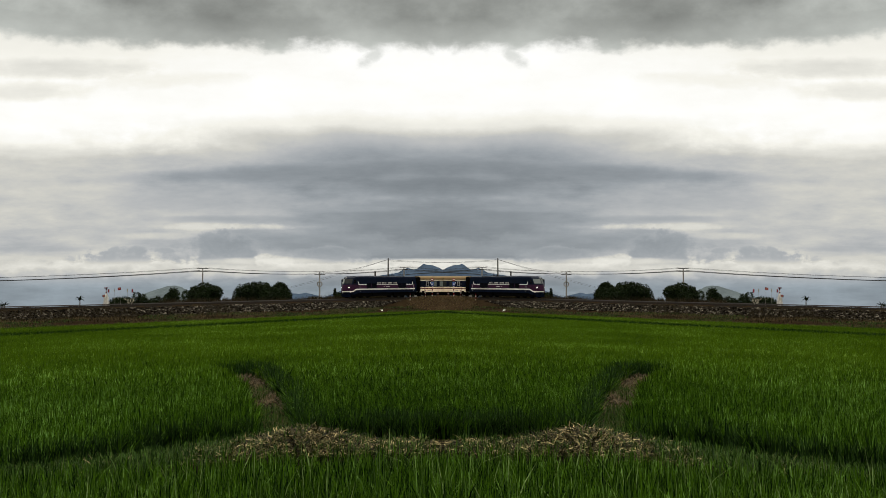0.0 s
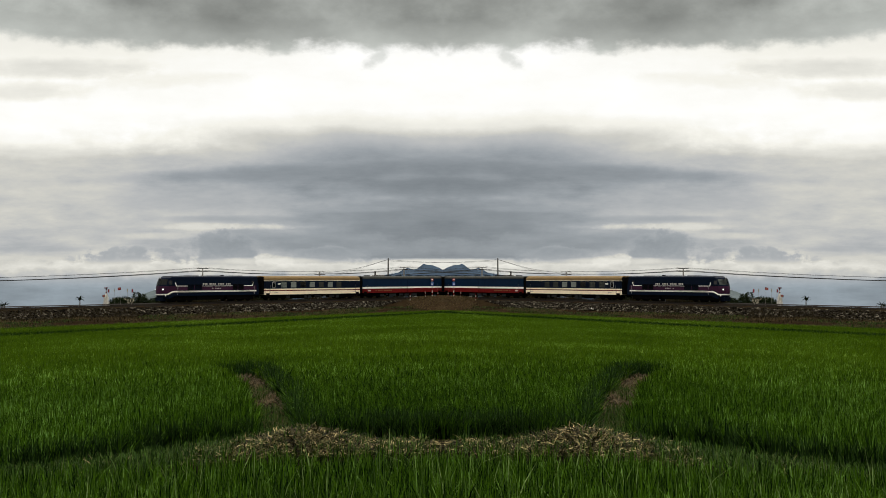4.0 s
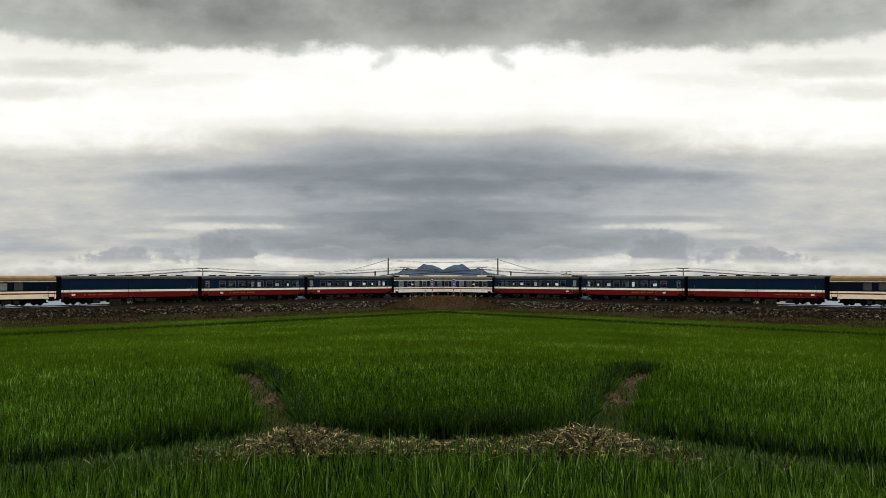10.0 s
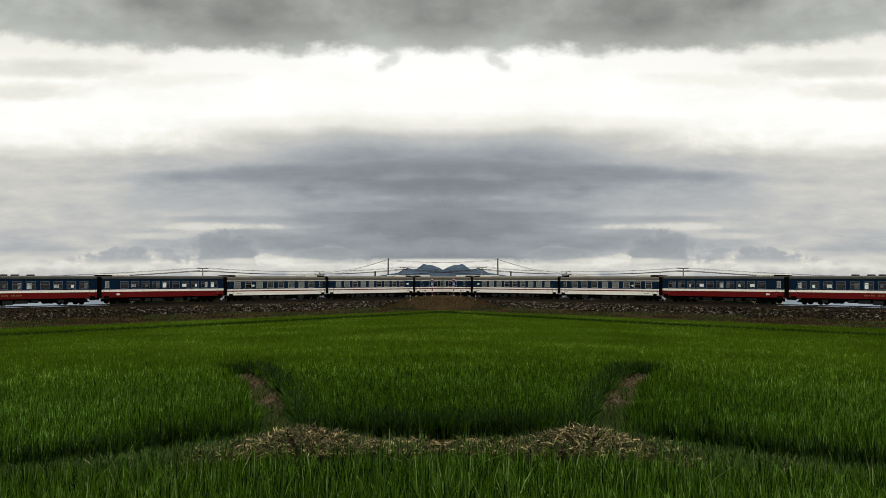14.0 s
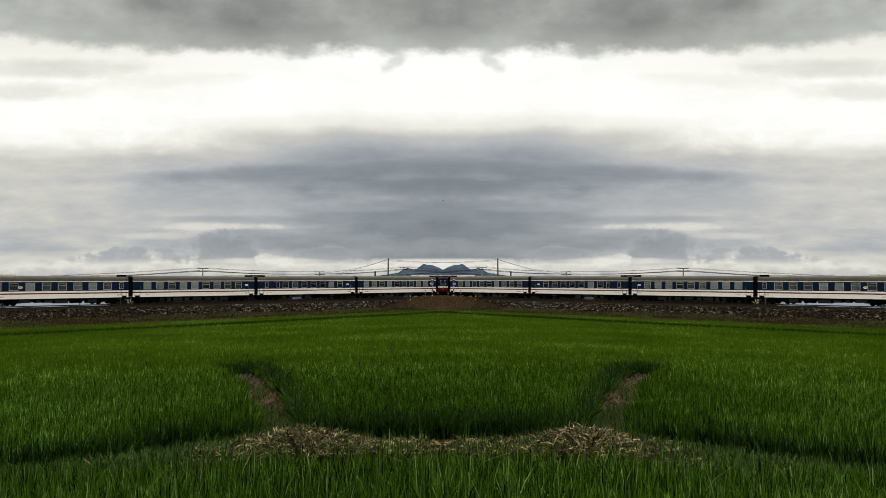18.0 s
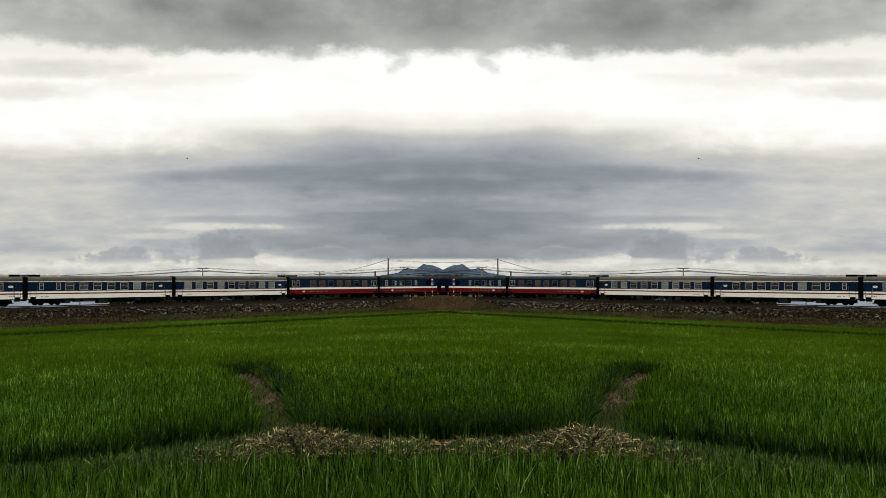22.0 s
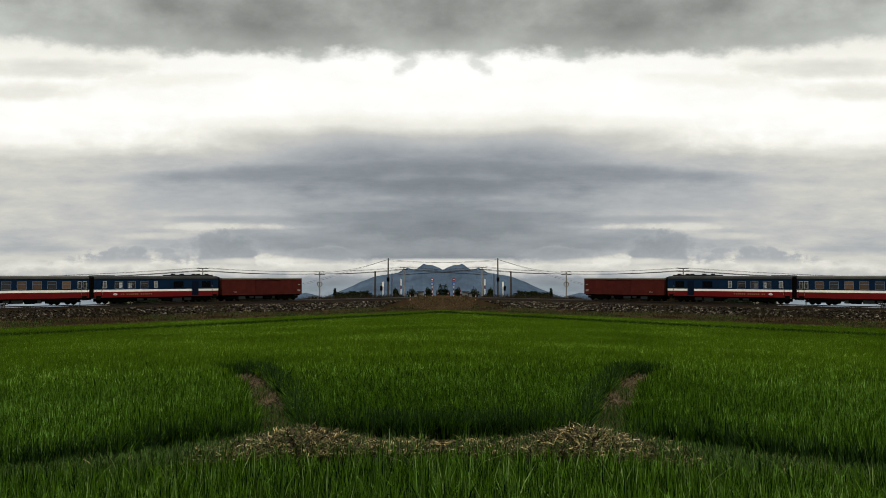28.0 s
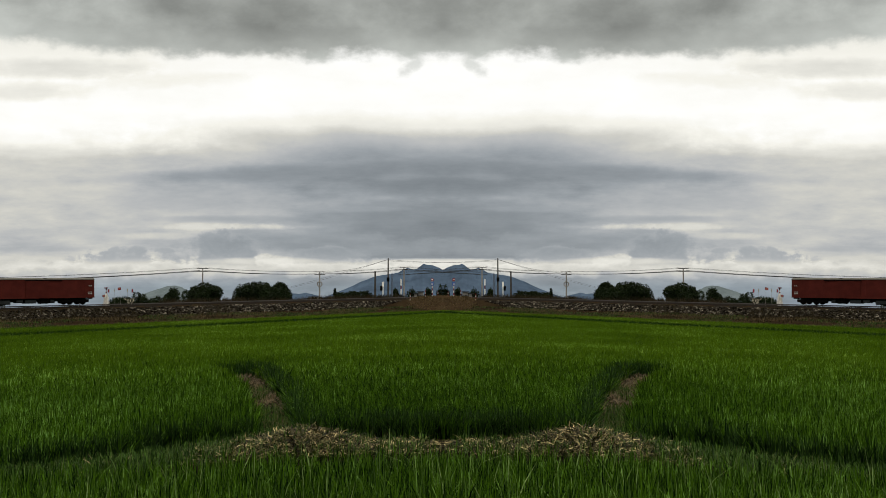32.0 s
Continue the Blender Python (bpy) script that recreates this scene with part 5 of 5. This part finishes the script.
def coach(i, length):
    sp = SPECS[i]
    kind = sp["kind"]
    root = thing("railway_coach", sp["label"], "railway coach", "coaches of the train")
    hl = length / 2 - 0.36
    if kind in ("white", "cream"):
        body, band = ("white", "blue") if kind == "white" else ("cream", "navy")
        bands(root, hl, [("lower_panel", 0.86, 1.42, body, 0.0), ("red_stripe", 1.42, 1.58, "darkred", 0.006), ("pale_stripe", 1.58, 1.8, body, 0.0), ("window_band", 1.8, 2.98, band, 0.003), ("eaves_stripe", 2.98, 3.13, body, 0.0)])
        z_roof, roofm, wz = 3.13, ("roof" if kind == "white" else "tan"), (1.96, 2.82)
    else:
        bands(root, hl, [("red_panel", 0.86, 1.62, "red", 0.0), ("white_stripe", 1.62, 1.92, "white", 0.004), ("window_band", 1.92, 3.36, "blue", 0.0)])
        z_roof, roofm, wz = 3.36, ("roofdark" if sp["fit"] == "power" else "roofmid"), (2.10, 3.0)
    part("roof", extrude_profile(bmesh.new(), roof_outline(z_roof, 3.80, CARBODY / 2 + 0.02), -hl, hl), M[roofm], root)
    part("rain_strip", box(bmesh.new(), -hl, hl, -CARBODY / 2 - 0.035, CARBODY / 2 + 0.035, z_roof - 0.025, z_roof + 0.02), M["roofdark"], root)
    for e in (-1, 1):
        bel = part("gangway", box(bmesh.new(), e * (length / 2 - 0.18) - 0.19, e * (length / 2 - 0.18) + 0.19, -1.3, 1.3, 0.92, 3.62, 0.1), M["black"], root, "black rubber gangway bellows")
        for side in (-1, 1):
            y0, y1 = sorted((side * 1.405, side * 1.412))
            dr = part("door", box(bmesh.new(), e * (hl - 0.62) - 0.36, e * (hl - 0.62) + 0.36, y0, y1, 1.98, 2.95), M["navy" if kind == "cream" else "blue"], root, "upper leaf of the coach entrance door")
            for q in (-0.38, 0.38):
                part("door_seam", box(bmesh.new(), e * (hl - 0.62) + q - 0.015, e * (hl - 0.62) + q + 0.015, *sorted((side * 1.402, side * 1.416)), 0.95, 2.96), M["black"], dr)
            part("handrail", tube(bmesh.new(), (e * (hl - 1.1), side * 1.44, 1.2), (e * (hl - 1.1), side * 1.44, 2.4), 0.014, 0.014, 6), M["grime"], root)
            part("step", box(bmesh.new(), e * (hl - 0.62) - 0.34, e * (hl - 0.62) + 0.34, *sorted((side * 1.2, side * 1.43)), 0.55, 1.10, 0.02), M["black"], root)
        part("coupler", box(bmesh.new(), e * (length / 2 - 0.4) - 0.5, e * (length / 2 - 0.4) + 0.5, -0.15, 0.15, 0.72, 0.95), M["black"], root)
    for side in (-1, 1):
        if sp["win"]:
            a, b, n, style = sp["win"]
            for k in range(n):
                x = a + (b - a) * k / (n - 1)
                pane = {"pale": "glass" if (k * 5 + i) % 7 == 0 else "curtain", "dark": "glass" if (k + i) % 4 else "curtain", "mixed": "glass",
                        "orange": "glass" if k % 3 == 1 else "orange"}[style]
                window(root, x, wz[0], wz[1], 1.06 if kind == "white" else 1.1, pane, side, rim_mat={"cream": "navy", "red": "steel_blue"}.get(kind, "frame"), pale_patch=(k * 7 + i * 3) % 5 if style == "mixed" else -1)
        for x in sp["narrow"]:
            window(root, x, wz[0] + 0.08, wz[1], 0.46, "glass" if i % 2 else "curtain", side)
        ex, ez = sp["emblem"]
        oval(root, ex, ez, 0.62 if kind != "red" else 0.58, 0.28 if kind != "red" else 0.25, side)
        if "letters" in sp:
            bars(root, *sp["letters"], 1.2, 1.36, 16, "goldpaint", side, 1.4, "faded gold lettering", i)
        if kind in ("white", "cream"):
            bars(root, -hl + 0.9, -hl + 1.7, 1.15, 1.25, 4, "grime", side, 1.4, "small dark lettering", i)
            bars(root, hl - 2.6, hl - 1.6, 1.1, 1.2, 4, "grime", side, 1.4, "small dark lettering", i + 50)
        if i == 2:
            y0, y1 = sorted((side * 1.405, side * 1.43))
            part("sliding_door", box(bmesh.new(), -0.9, 0.75, y0, y1, 2.0, 3.05), M["blue"], root, "blue sliding baggage door")
            part("door_slot", box(bmesh.new(), 0.75, 0.79, *sorted((side * 1.405, side * 1.44)), 1.0, 3.05), M["black"], root)
            part("door_rail", box(bmesh.new(), -1.0, 1.6, *sorted((side * 1.41, side * 1.45)), 1.93, 1.97), M["black"], root)
            part("door_slot", box(bmesh.new(), -0.95, -0.9, *sorted((side * 1.405, side * 1.44)), 1.0, 3.05), M["black"], root)
        if sp["fit"] == "power":
            for x, w in ((-7.6, 1.5), (-3.0, 1.6)):
                lv = part("louvre", box(bmesh.new(), x - w / 2, x + w / 2, *sorted((side * 1.404, side * 1.415)), 2.1, 3.0), M["black"], root, "dark ventilation louvre")
                for q in range(6):
                    part("slat", box(bmesh.new(), x - w / 2, x + w / 2, *sorted((side * 1.416, side * 1.44)), 2.14 + q * 0.145, 2.18 + q * 0.145), M["navy"], lv)
            part("machine_door", box(bmesh.new(), -6.3, -5.2, *sorted((side * 1.404, side * 1.42)), 1.0, 3.1), M["navy"], root, "dark machine room door")
    fit = sp["fit"]
    if fit in ("vents", "fewvents"):
        for x in ([-8 + 2.65 * k for k in range(7)] if fit == "vents" else [-1.4, 0.6, 2.0, 5.1, 6.9]):
            part("roof_vent", box(bmesh.new(), x - 0.32, x + 0.32, -0.5, 0.5, 3.74, 3.95, 0.05), M["black"], root, "dark roof ventilator")
    for e, test in ((1, ("cooler_front", "cooler_both")), (-1, ("cooler_rear", "cooler_both"))):
        if fit in test:
            x0, x1 = sorted((e * (hl - 0.2), e * (hl - 4.2)))
            part("roof_cooler", box(bmesh.new(), x0, x1, -1.12, 1.12, 3.52, 3.98, 0.1), M["chalk"], root, "long pale roof cooler")
            g0, g1 = sorted((e * (hl - 0.15), e * (hl - 1.6)))
            part("cooler_grille", box(bmesh.new(), g0, g1, -1.16, 1.16, 3.60, 3.92, 0.04), M["black"], root)
    if fit == "power":
        part("roof_hatch", box(bmesh.new(), -9.0, -2.0, -1.1, 1.1, 3.66, 3.96, 0.08), M["roofdark"], root)
        for x in (-8.4, -7.0, -6.2, -4.2, -2.8):
            part("exhaust", tube(bmesh.new(), (x, -0.3, 3.85), (x, -0.3, 4.12), 0.34, 0.28, 12), M["black"], root)
        part("roof_cooler", box(bmesh.new(), 6.6, 9.2, -1.1, 1.1, 3.6, 3.86, 0.06), M["roofdark"], root)
    bogie(root, -length / 2 + 3.3)
    bogie(root, length / 2 - 3.3)
    undergear(root, hl - 0.2, i)
    return root


def side_cut(bm, pts, y0, y1):
    """A closed (x, z) outline drawn out across from y0 to y1."""
    a = [bm.verts.new((x, y0, z)) for x, z in pts]
    b = [bm.verts.new((x, y1, z)) for x, z in pts]
    n = len(pts)
    for i in range(n):
        bm.faces.new((a[i], a[(i + 1) % n], b[(i + 1) % n], b[i]))
    bm.faces.new(a[::-1])
    bm.faces.new(b)
    return bm


def locomotive(length):
    root = thing("locomotive", "navy diesel locomotive with purple band and white stripe", "locomotive")
    r = -length / 2 + 0.25                # the rear coupling; stations below are counted from it
    f = lambda v: r + v
    for name, z0, z1, mat, y in (("sill", 0.95, 1.48, "navy", 1.36), ("white_stripe", 1.48, 1.70, "white", 1.405), ("purple_band", 1.70, 2.42, "purple", 1.40), ("hood", 2.42, 3.62, "navy", 1.38)):
        part(name, box(bmesh.new(), f(0.95), f(15.3), -y, y, z0, z1), M[mat], root)
    part("rear_cab", side_cut(bmesh.new(), [(f(0.45), 0.95), (f(0.95), 0.95), (f(0.95), 3.7), (f(0.75), 3.62), (f(0.5), 2.5)], -1.36, 1.36), M["navy"], root)
    part("roof", extrude_profile(bmesh.new(), roof_outline(3.62, 3.93, 1.36), f(0.7), f(15.6)), M["navy"], root)
    for x, w in ((4.2, 2.0), (8.2, 2.6), (12.0, 2.2)):
        part("roof_grille", box(bmesh.new(), f(x - w / 2), f(x + w / 2), -0.95, 0.95, 3.86, 3.99, 0.04), M["black"], root)
    part("exhaust", tube(bmesh.new(), (f(6.2), 0, 3.85), (f(6.2), 0, 4.08), 0.3, 0.26, 12), M["black"], root)
    # the front cab: its face bulges forward in the middle and leans back over the windscreen
    face = [(0.25, 16.75), (0.8, 17.0), (1.5, 17.15), (2.3, 17.12), (2.5, 17.05), (3.45, 16.72), (3.7, 16.58), (3.95, 16.0)]

    def front(y, z):
        return np.interp(z, [a for a, b in face], [b for a, b in face]) - 0.85 * (abs(y) / 1.36) ** 2.2

    def cab_band(name, low, high, mat, half=1.36, label="", rows=3):
        """A painted band of the cab between two heights, each (at the back, at the face)."""
        plan = [(k / 5, -half) for k in range(5)] + [(1, half * (i / 8 - 1)) for i in range(17)] + [(k / 5, half) for k in range(4, -1, -1)]
        bm = bmesh.new()
        ring = []
        for j in range(rows + 1):
            line = []
            for k, y in plan:
                dip = k ** 1.6
                z0, z1 = low[0] + (low[1] - low[0]) * dip, high[0] + (high[1] - high[0]) * dip
                z = z0 + (z1 - z0) * j / rows
                inset = 0.22 * max(0.0, (z - 3.6) / 0.33) ** 2
                line.append(bm.verts.new((f(15.3 + k * (front(y, z) + (half - 1.36) - 15.3)), y * (1 - inset), z)))
            ring.append(line)
        for a, b in zip(ring, ring[1:]):
            for i in range(len(plan) - 1):
                bm.faces.new((a[i], a[i + 1], b[i + 1], b[i]))
            bm.faces.new((a[-1], a[0], b[0], b[-1]))
        bm.faces.new(ring[0][::-1])
        bm.faces.new(ring[-1])
        return part(name, bm, M[mat], root, label)

    cab_band("nose", (0.8, 0.55), (1.48, 1.10), "navy")
    cab_band("nose_stripe", (1.48, 1.10), (1.70, 1.28), "white", 1.375)
    cab_band("cab_side", (1.70, 1.28), (2.42, 2.42), "purple")
    cab_band("cab", (2.42, 2.42), (3.93, 3.93), "navy", rows=6)
    for side in (-1, 1):
        bm = bmesh.new()
        grid = [[bm.verts.new((f(front(y * side, z) + 0.02), y * side, z)) for y in (0.06, 0.35, 0.65, 0.95, 1.2)] for z in (2.62, 2.9, 3.2, 3.46)]
        for a, b in zip(grid, grid[1:]):
            for i in range(4):
                bm.faces.new((a[i], a[i + 1], b[i + 1], b[i]))
        bmesh.ops.solidify(bm, geom=bm.faces, thickness=0.03)
        # the sky's reflection is painted by the pale glass colour
        part("windscreen", bm, M["curtain"], root, "cab windscreen with a pale sky reflection as colour")
    for side in (-1, 1):
        window(root, f(15.85), 2.66, 3.22, 0.55, "glass", side, 1.365, "navy")
        window(root, f(1.6), 2.66, 3.15, 0.4, "glass", side, 1.375, "navy")
        y = side * 1.4
        w = lambda a, b, z0, z1, mat, nm, lb="", d=0.012: part(nm, box(bmesh.new(), f(a), f(b), *sorted((y + side * 0.003, y + side * d)), z0, z1), M[mat], root, lb)
        w(1.6, 3.3, 2.36, 2.46, "white", "trim_line")
        w(5.3, 10.7, 2.36, 2.42, "white", "trim_line")
        w(13.1, 15.0, 2.36, 2.46, "white", "trim_line")
        part("chevron", side_cut(bmesh.new(), [(f(1.45), 2.9), (f(1.55), 2.9), (f(1.75), 2.42), (f(1.62), 2.36)], *sorted((y + side * 0.003, y + side * 0.012))), M["white"], root)
        part("chevron", side_cut(bmesh.new(), [(f(15.15), 2.95), (f(15.05), 2.95), (f(14.85), 2.42), (f(14.98), 2.36)], *sorted((y + side * 0.003, y + side * 0.012))), M["white"], root)
        for a, b in ((3.3, 4.3), (4.42, 5.3), (10.7, 11.9), (12.05, 13.1)):
            v = w(a, b, 1.78, 2.62, "black", "vent", "dark louvred vent", 0.02)
            for q in range(5):
                part("slat", box(bmesh.new(), f(a), f(b), *sorted((y + side * 0.021, y + side * 0.035)), 1.84 + q * 0.16, 1.88 + q * 0.16), M["navy"], v)
        bars(root, f(5.7), f(10.6), 2.58, 2.80, 17, "chalk", side, 1.385, "white lettering along the hood", 4)
        bars(root, f(7.4), f(9.0), 1.97, 2.08, 6, "chalk", side, 1.40, "small white lettering", 5)
        part("walkway_rail", tube(bmesh.new(), (f(2.2), side * 1.43, 1.62), (f(14.6), side * 1.43, 1.62), 0.018, 0.018, 6), M["black"], root)
        for q in (1.35, 14.7):
            part("handrail", tube(bmesh.new(), (f(q), side * 1.43, 1.1), (f(q), side * 1.43, 2.4), 0.022, 0.022, 6), M["frame"], root)
        # lamps set square to the curved face
        for nm, y, z, rad, lb in (("headlight", 0.9, 1.92, 0.10, "lit white headlight"), ("marker_light", 1.1, 1.0, 0.06, "small lit marker light")):
            p, n = Vector((f(front(y, z)), side * y, z)), Vector((0.77, side * 0.64, 0))
            part(nm + "_shade", tube(bmesh.new(), p - n * 0.1, p + n * 0.02, rad * 1.5, rad * 1.5, 16), M["black"], root)
            part(nm, tube(bmesh.new(), p - n * 0.05, p + n * 0.035, rad, rad, 16), M["lamp"], root, lb)
    part("roof_headlight", tube(bmesh.new(), (f(16.55), 0, 3.62), (f(16.7), 0, 3.60), 0.10, 0.10, 14), M["frame"], root, "unlit roof headlight")
    part("cowcatcher", side_cut(bmesh.new(), [(f(16.2), 0.25), (f(16.85), 0.25), (f(16.95), 0.8), (f(16.2), 0.8)], -0.85, 0.85), M["navy"], root)
    part("fuel_tank", box(bmesh.new(), f(6.7), f(11.4), -1.25, 1.25, 0.32, 0.95, 0.12), M["black"], root)
    part("underframe", box(bmesh.new(), f(0.6), f(15.6), -1.3, 1.3, 0.82, 0.97), M["black"], root)
    bogie(root, f(3.8), 0.48, 3.4, True)
    bogie(root, f(14.0), 0.48, 3.4, True)
    part("coupler", box(bmesh.new(), f(-0.35), f(0.6), -0.15, 0.15, 0.72, 0.95), M["black"], root)
    # the body sits a little lower than the coaches'
    for ob in root.children:
        if not ob.name.startswith("bogie"):
            ob.scale.z = 0.965
    return root


def boxcar(length):
    root = thing("boxcar", "rust-maroon steel boxcar at the end of the train", "boxcar")
    hl = length / 2 - 0.35
    part("body", box(bmesh.new(), -hl, hl, -1.33, 1.33, 0.95, 3.26, 0.04), M["maroon"], root)
    part("roof", extrude_profile(bmesh.new(), roof_outline(3.26, 3.52, 1.38), -hl, hl), M["roof"], root)
    part("roof_hatch", box(bmesh.new(), -1.2, -0.8, -1.3, -0.9, 3.36, 3.48), M["roofdark"], root)
    for side in (-1, 1):
        for k in range(15):
            x = -hl + 0.3 + k * (2 * hl - 0.6) / 14
            if abs(x) > 1.6:
                part("rib", box(bmesh.new(), x - 0.04, x + 0.04, *sorted((side * 1.333, side * 1.345)), 0.98, 3.24), M["maroon"], root)
        d = part("sliding_door", box(bmesh.new(), -1.5, 1.5, *sorted((side * 1.336, side * 1.39)), 1.0, 3.1), M["maroon"], root, "ribbed maroon sliding door")
        for q in range(6):
            part("door_rib", box(bmesh.new(), -1.4, 1.4, *sorted((side * 1.392, side * 1.42)), 1.25 + q * 0.32, 1.33 + q * 0.32), M["maroon"], d)
        part("door_rail", box(bmesh.new(), -3.2, 1.6, *sorted((side * 1.336, side * 1.42)), 3.12, 3.2), M["black"], root)
        part("sill", box(bmesh.new(), -hl, hl, *sorted((side * 1.336, side * 1.37)), 0.9, 1.02), M["maroon"], root)
        bars(root, hl - 2.6, hl - 2.0, 1.3, 1.42, 3, "grime", side, 1.336, "small white lettering", 3)
        bars(root, -hl + 0.35, -hl + 0.95, 1.35, 1.5, 3, "grime", side, 1.336, "small white lettering", 8)
        bars(root, -hl + 0.35, -hl + 0.95, 1.58, 1.68, 3, "grime", side, 1.336, "small white lettering", 9)
        bars(root, -hl + 0.35, -hl + 0.9, 2.4, 2.5, 2, "grime", side, 1.336, "small white lettering", 10)
    part("ladder", box(bmesh.new(), -hl - 0.06, -hl, -1.2, -0.8, 1.0, 3.3), M["black"], root)
    part("coupler", box(bmesh.new(), hl - 0.1, hl + 0.5, -0.15, 0.15, 0.72, 0.95), M["black"], root)
    part("coupler", box(bmesh.new(), -hl - 0.35, -hl + 0.1, -0.15, 0.15, 0.72, 0.95), M["black"], root)
    bogie(root, -length / 2 + 2.6, 0.42, 1.8)
    bogie(root, length / 2 - 2.6, 0.42, 1.8)
    undergear(root, hl - 0.2, 9)
    return root


KINDS = ["loco", "cream", "baggage", "red", "red", "white", "white", "white", "white", "red", "power", "box"]
at = 0.0
for i, (kind, ln) in enumerate(zip(KINDS, LENGTHS)):
    ob = locomotive(ln) if kind == "loco" else boxcar(ln) if kind == "box" else coach(i, ln)
    CARS.append((ob, at + ln / 2, ln))
    at += ln


# ---- birds ----
def bird(name, label, mat, span):
    root = thing(name, label, "bird")
    bm = bmesh.new()
    bmesh.ops.create_uvsphere(bm, u_segments=12, v_segments=8, radius=1)
    bmesh.ops.scale(bm, vec=(span * 0.26, span * 0.09, span * 0.09), verts=bm.verts)
    part("body", bm, M[mat], root)
    part("neck", tube(bmesh.new(), (span * 0.2, 0, 0.02), (span * 0.34, 0, span * 0.06), span * 0.05, span * 0.035, 8), M[mat], root)
    part("beak", tube(bmesh.new(), (span * 0.33, 0, span * 0.06), (span * 0.43, 0, span * 0.05), span * 0.02, span * 0.004, 6), M["gold" if mat == "white" else "black"], root)
    part("tail", side_cut(bmesh.new(), [(-span * 0.22, 0.01), (-span * 0.36, 0.02), (-span * 0.36, 0.0), (-span * 0.22, -0.02)], -span * 0.05, span * 0.05), M[mat], root)
    wings = []
    for e in (-1, 1):
        bm = bmesh.new()
        a = [(0.09, 0.03), (0.06, 0.28), (-0.03, 0.5), (-0.09, 0.3), (-0.1, 0.03)]
        lo = [bm.verts.new((x * span * 1.3, e * y * span, -0.008)) for x, y in a]
        hi = [bm.verts.new((x * span * 1.3, e * y * span, 0.008)) for x, y in a]
        bm.faces.new(lo)
        bm.faces.new(hi)
        for i in range(5):
            bm.faces.new((lo[i], lo[(i + 1) % 5], hi[(i + 1) % 5], hi[i]))
        wings.append((part("wing", bm, M[mat], root), e))
    return root, wings


EGRET, EGRET_WINGS = bird("egret", "white egret flying low over the rice", "white", 0.8)
SWALLOW, SWALLOW_WINGS = bird("small_bird", "small dark bird crossing the sky", "black", 0.75)
EGRET_WAY = [(0, 892, 549, 152), (1, 943, 545, 148), (2, 990, 540.5, 146), (3, 1034, 541, 144), (4.2, 1048, 547, 138), (5.5, 1003, 553, 134), (6, 981, 555, 132), (7, 934, 557, 132), (8, 897, 557, 134), (9, 878, 558, 134),
             (10, 858, 558, 135), (11.5, 836, 558.5, 137), (13, 822, 561, 139), (14, 818, 563, 139.5), (32, 818, 563, 139.5)]
SWALLOW_WAY = [(0, 784, 360, 1500), (19, 785, 356, 260), (19.5, 855, 353, 240), (20.5, 1008, 332, 230), (21, 1083, 314, 225), (21.5, 1160, 296, 220), (22.5, 1317, 260, 215), (23, 1394, 223, 212), (23.5, 1477, 183, 210), (24, 1554, 142, 208),
               (25, 1710, 60, 205), (32, 2900, -500, 200)]


def flight(way):
    """Poses along a way, the bird's head turned the way that it flies."""
    at = [spot(x, y, d) for t, x, y, d in way]
    rows, last = [], None
    for i, (t, *_) in enumerate(way):
        d = at[min(i + 1, len(at) - 1)] - at[max(i - 1, 0)]
        yaw = math.degrees(math.atan2(d.y, d.x)) if d.length > 0.3 else last
        if last is not None:
            while yaw - last > 180:
                yaw -= 360
            while yaw - last < -180:
                yaw += 360
            yaw = max(last - 85, min(last + 85, yaw))
        last = yaw
        rows.append((t, pose(*at[i], 0, 0, yaw)))
    return rows


def flap(wings, t0, t1, step, lift):
    for ob, e in wings:
        rows = [(0, pose(0, 0, 0, e * lift * 0.4))] if t0 > 0 else []
        k, t = 0, t0
        while t <= t1:
            rows.append((t, pose(0, 0, 0, e * (lift if k % 2 else -lift * 0.6))))
            t, k = t + step, k + 1
        if rows[-1][0] < 32:
            rows.append((32, pose(0, 0, 0, e * lift * 0.4)))
        walk(ob, rows)


def motions():
    flap(EGRET_WINGS, 0, 13.6, 0.2, 38)
    flap(SWALLOW_WINGS, 18.6, 25.4, 0.2, 40)
    for ob, way in ((EGRET, EGRET_WAY), (SWALLOW, SWALLOW_WAY)):
        rows = flight(way)
        twin = copy_thing(ob, Matrix.Identity(4))
        twin.scale = (1, -1, 1)
        walk(ob, rows)
        walk(twin, [(t, MIR @ m @ FLIP) for t, m in rows])
    sky = [(t, cloud_pose(t)) for t in (0, 16, 32)]
    twin = copy_thing(CLOUD, Matrix.Identity(4))
    twin.scale = (-1, 1, 1)
    walk(CLOUD, sky)
    walk(twin, [(t, MIR @ m @ MIR) for t, m in sky])
    for ob, back, ln in CARS:
        rows = [(t, car_pose(head(t) - back, ln * 0.35)) for t in range(0, 33)]
        twin = copy_thing(ob, Matrix.Identity(4))
        twin.scale = (1, -1, 1)
        walk(ob, rows)
        walk(twin, [(t, MIR @ m @ FLIP) for t, m in rows])


motions()
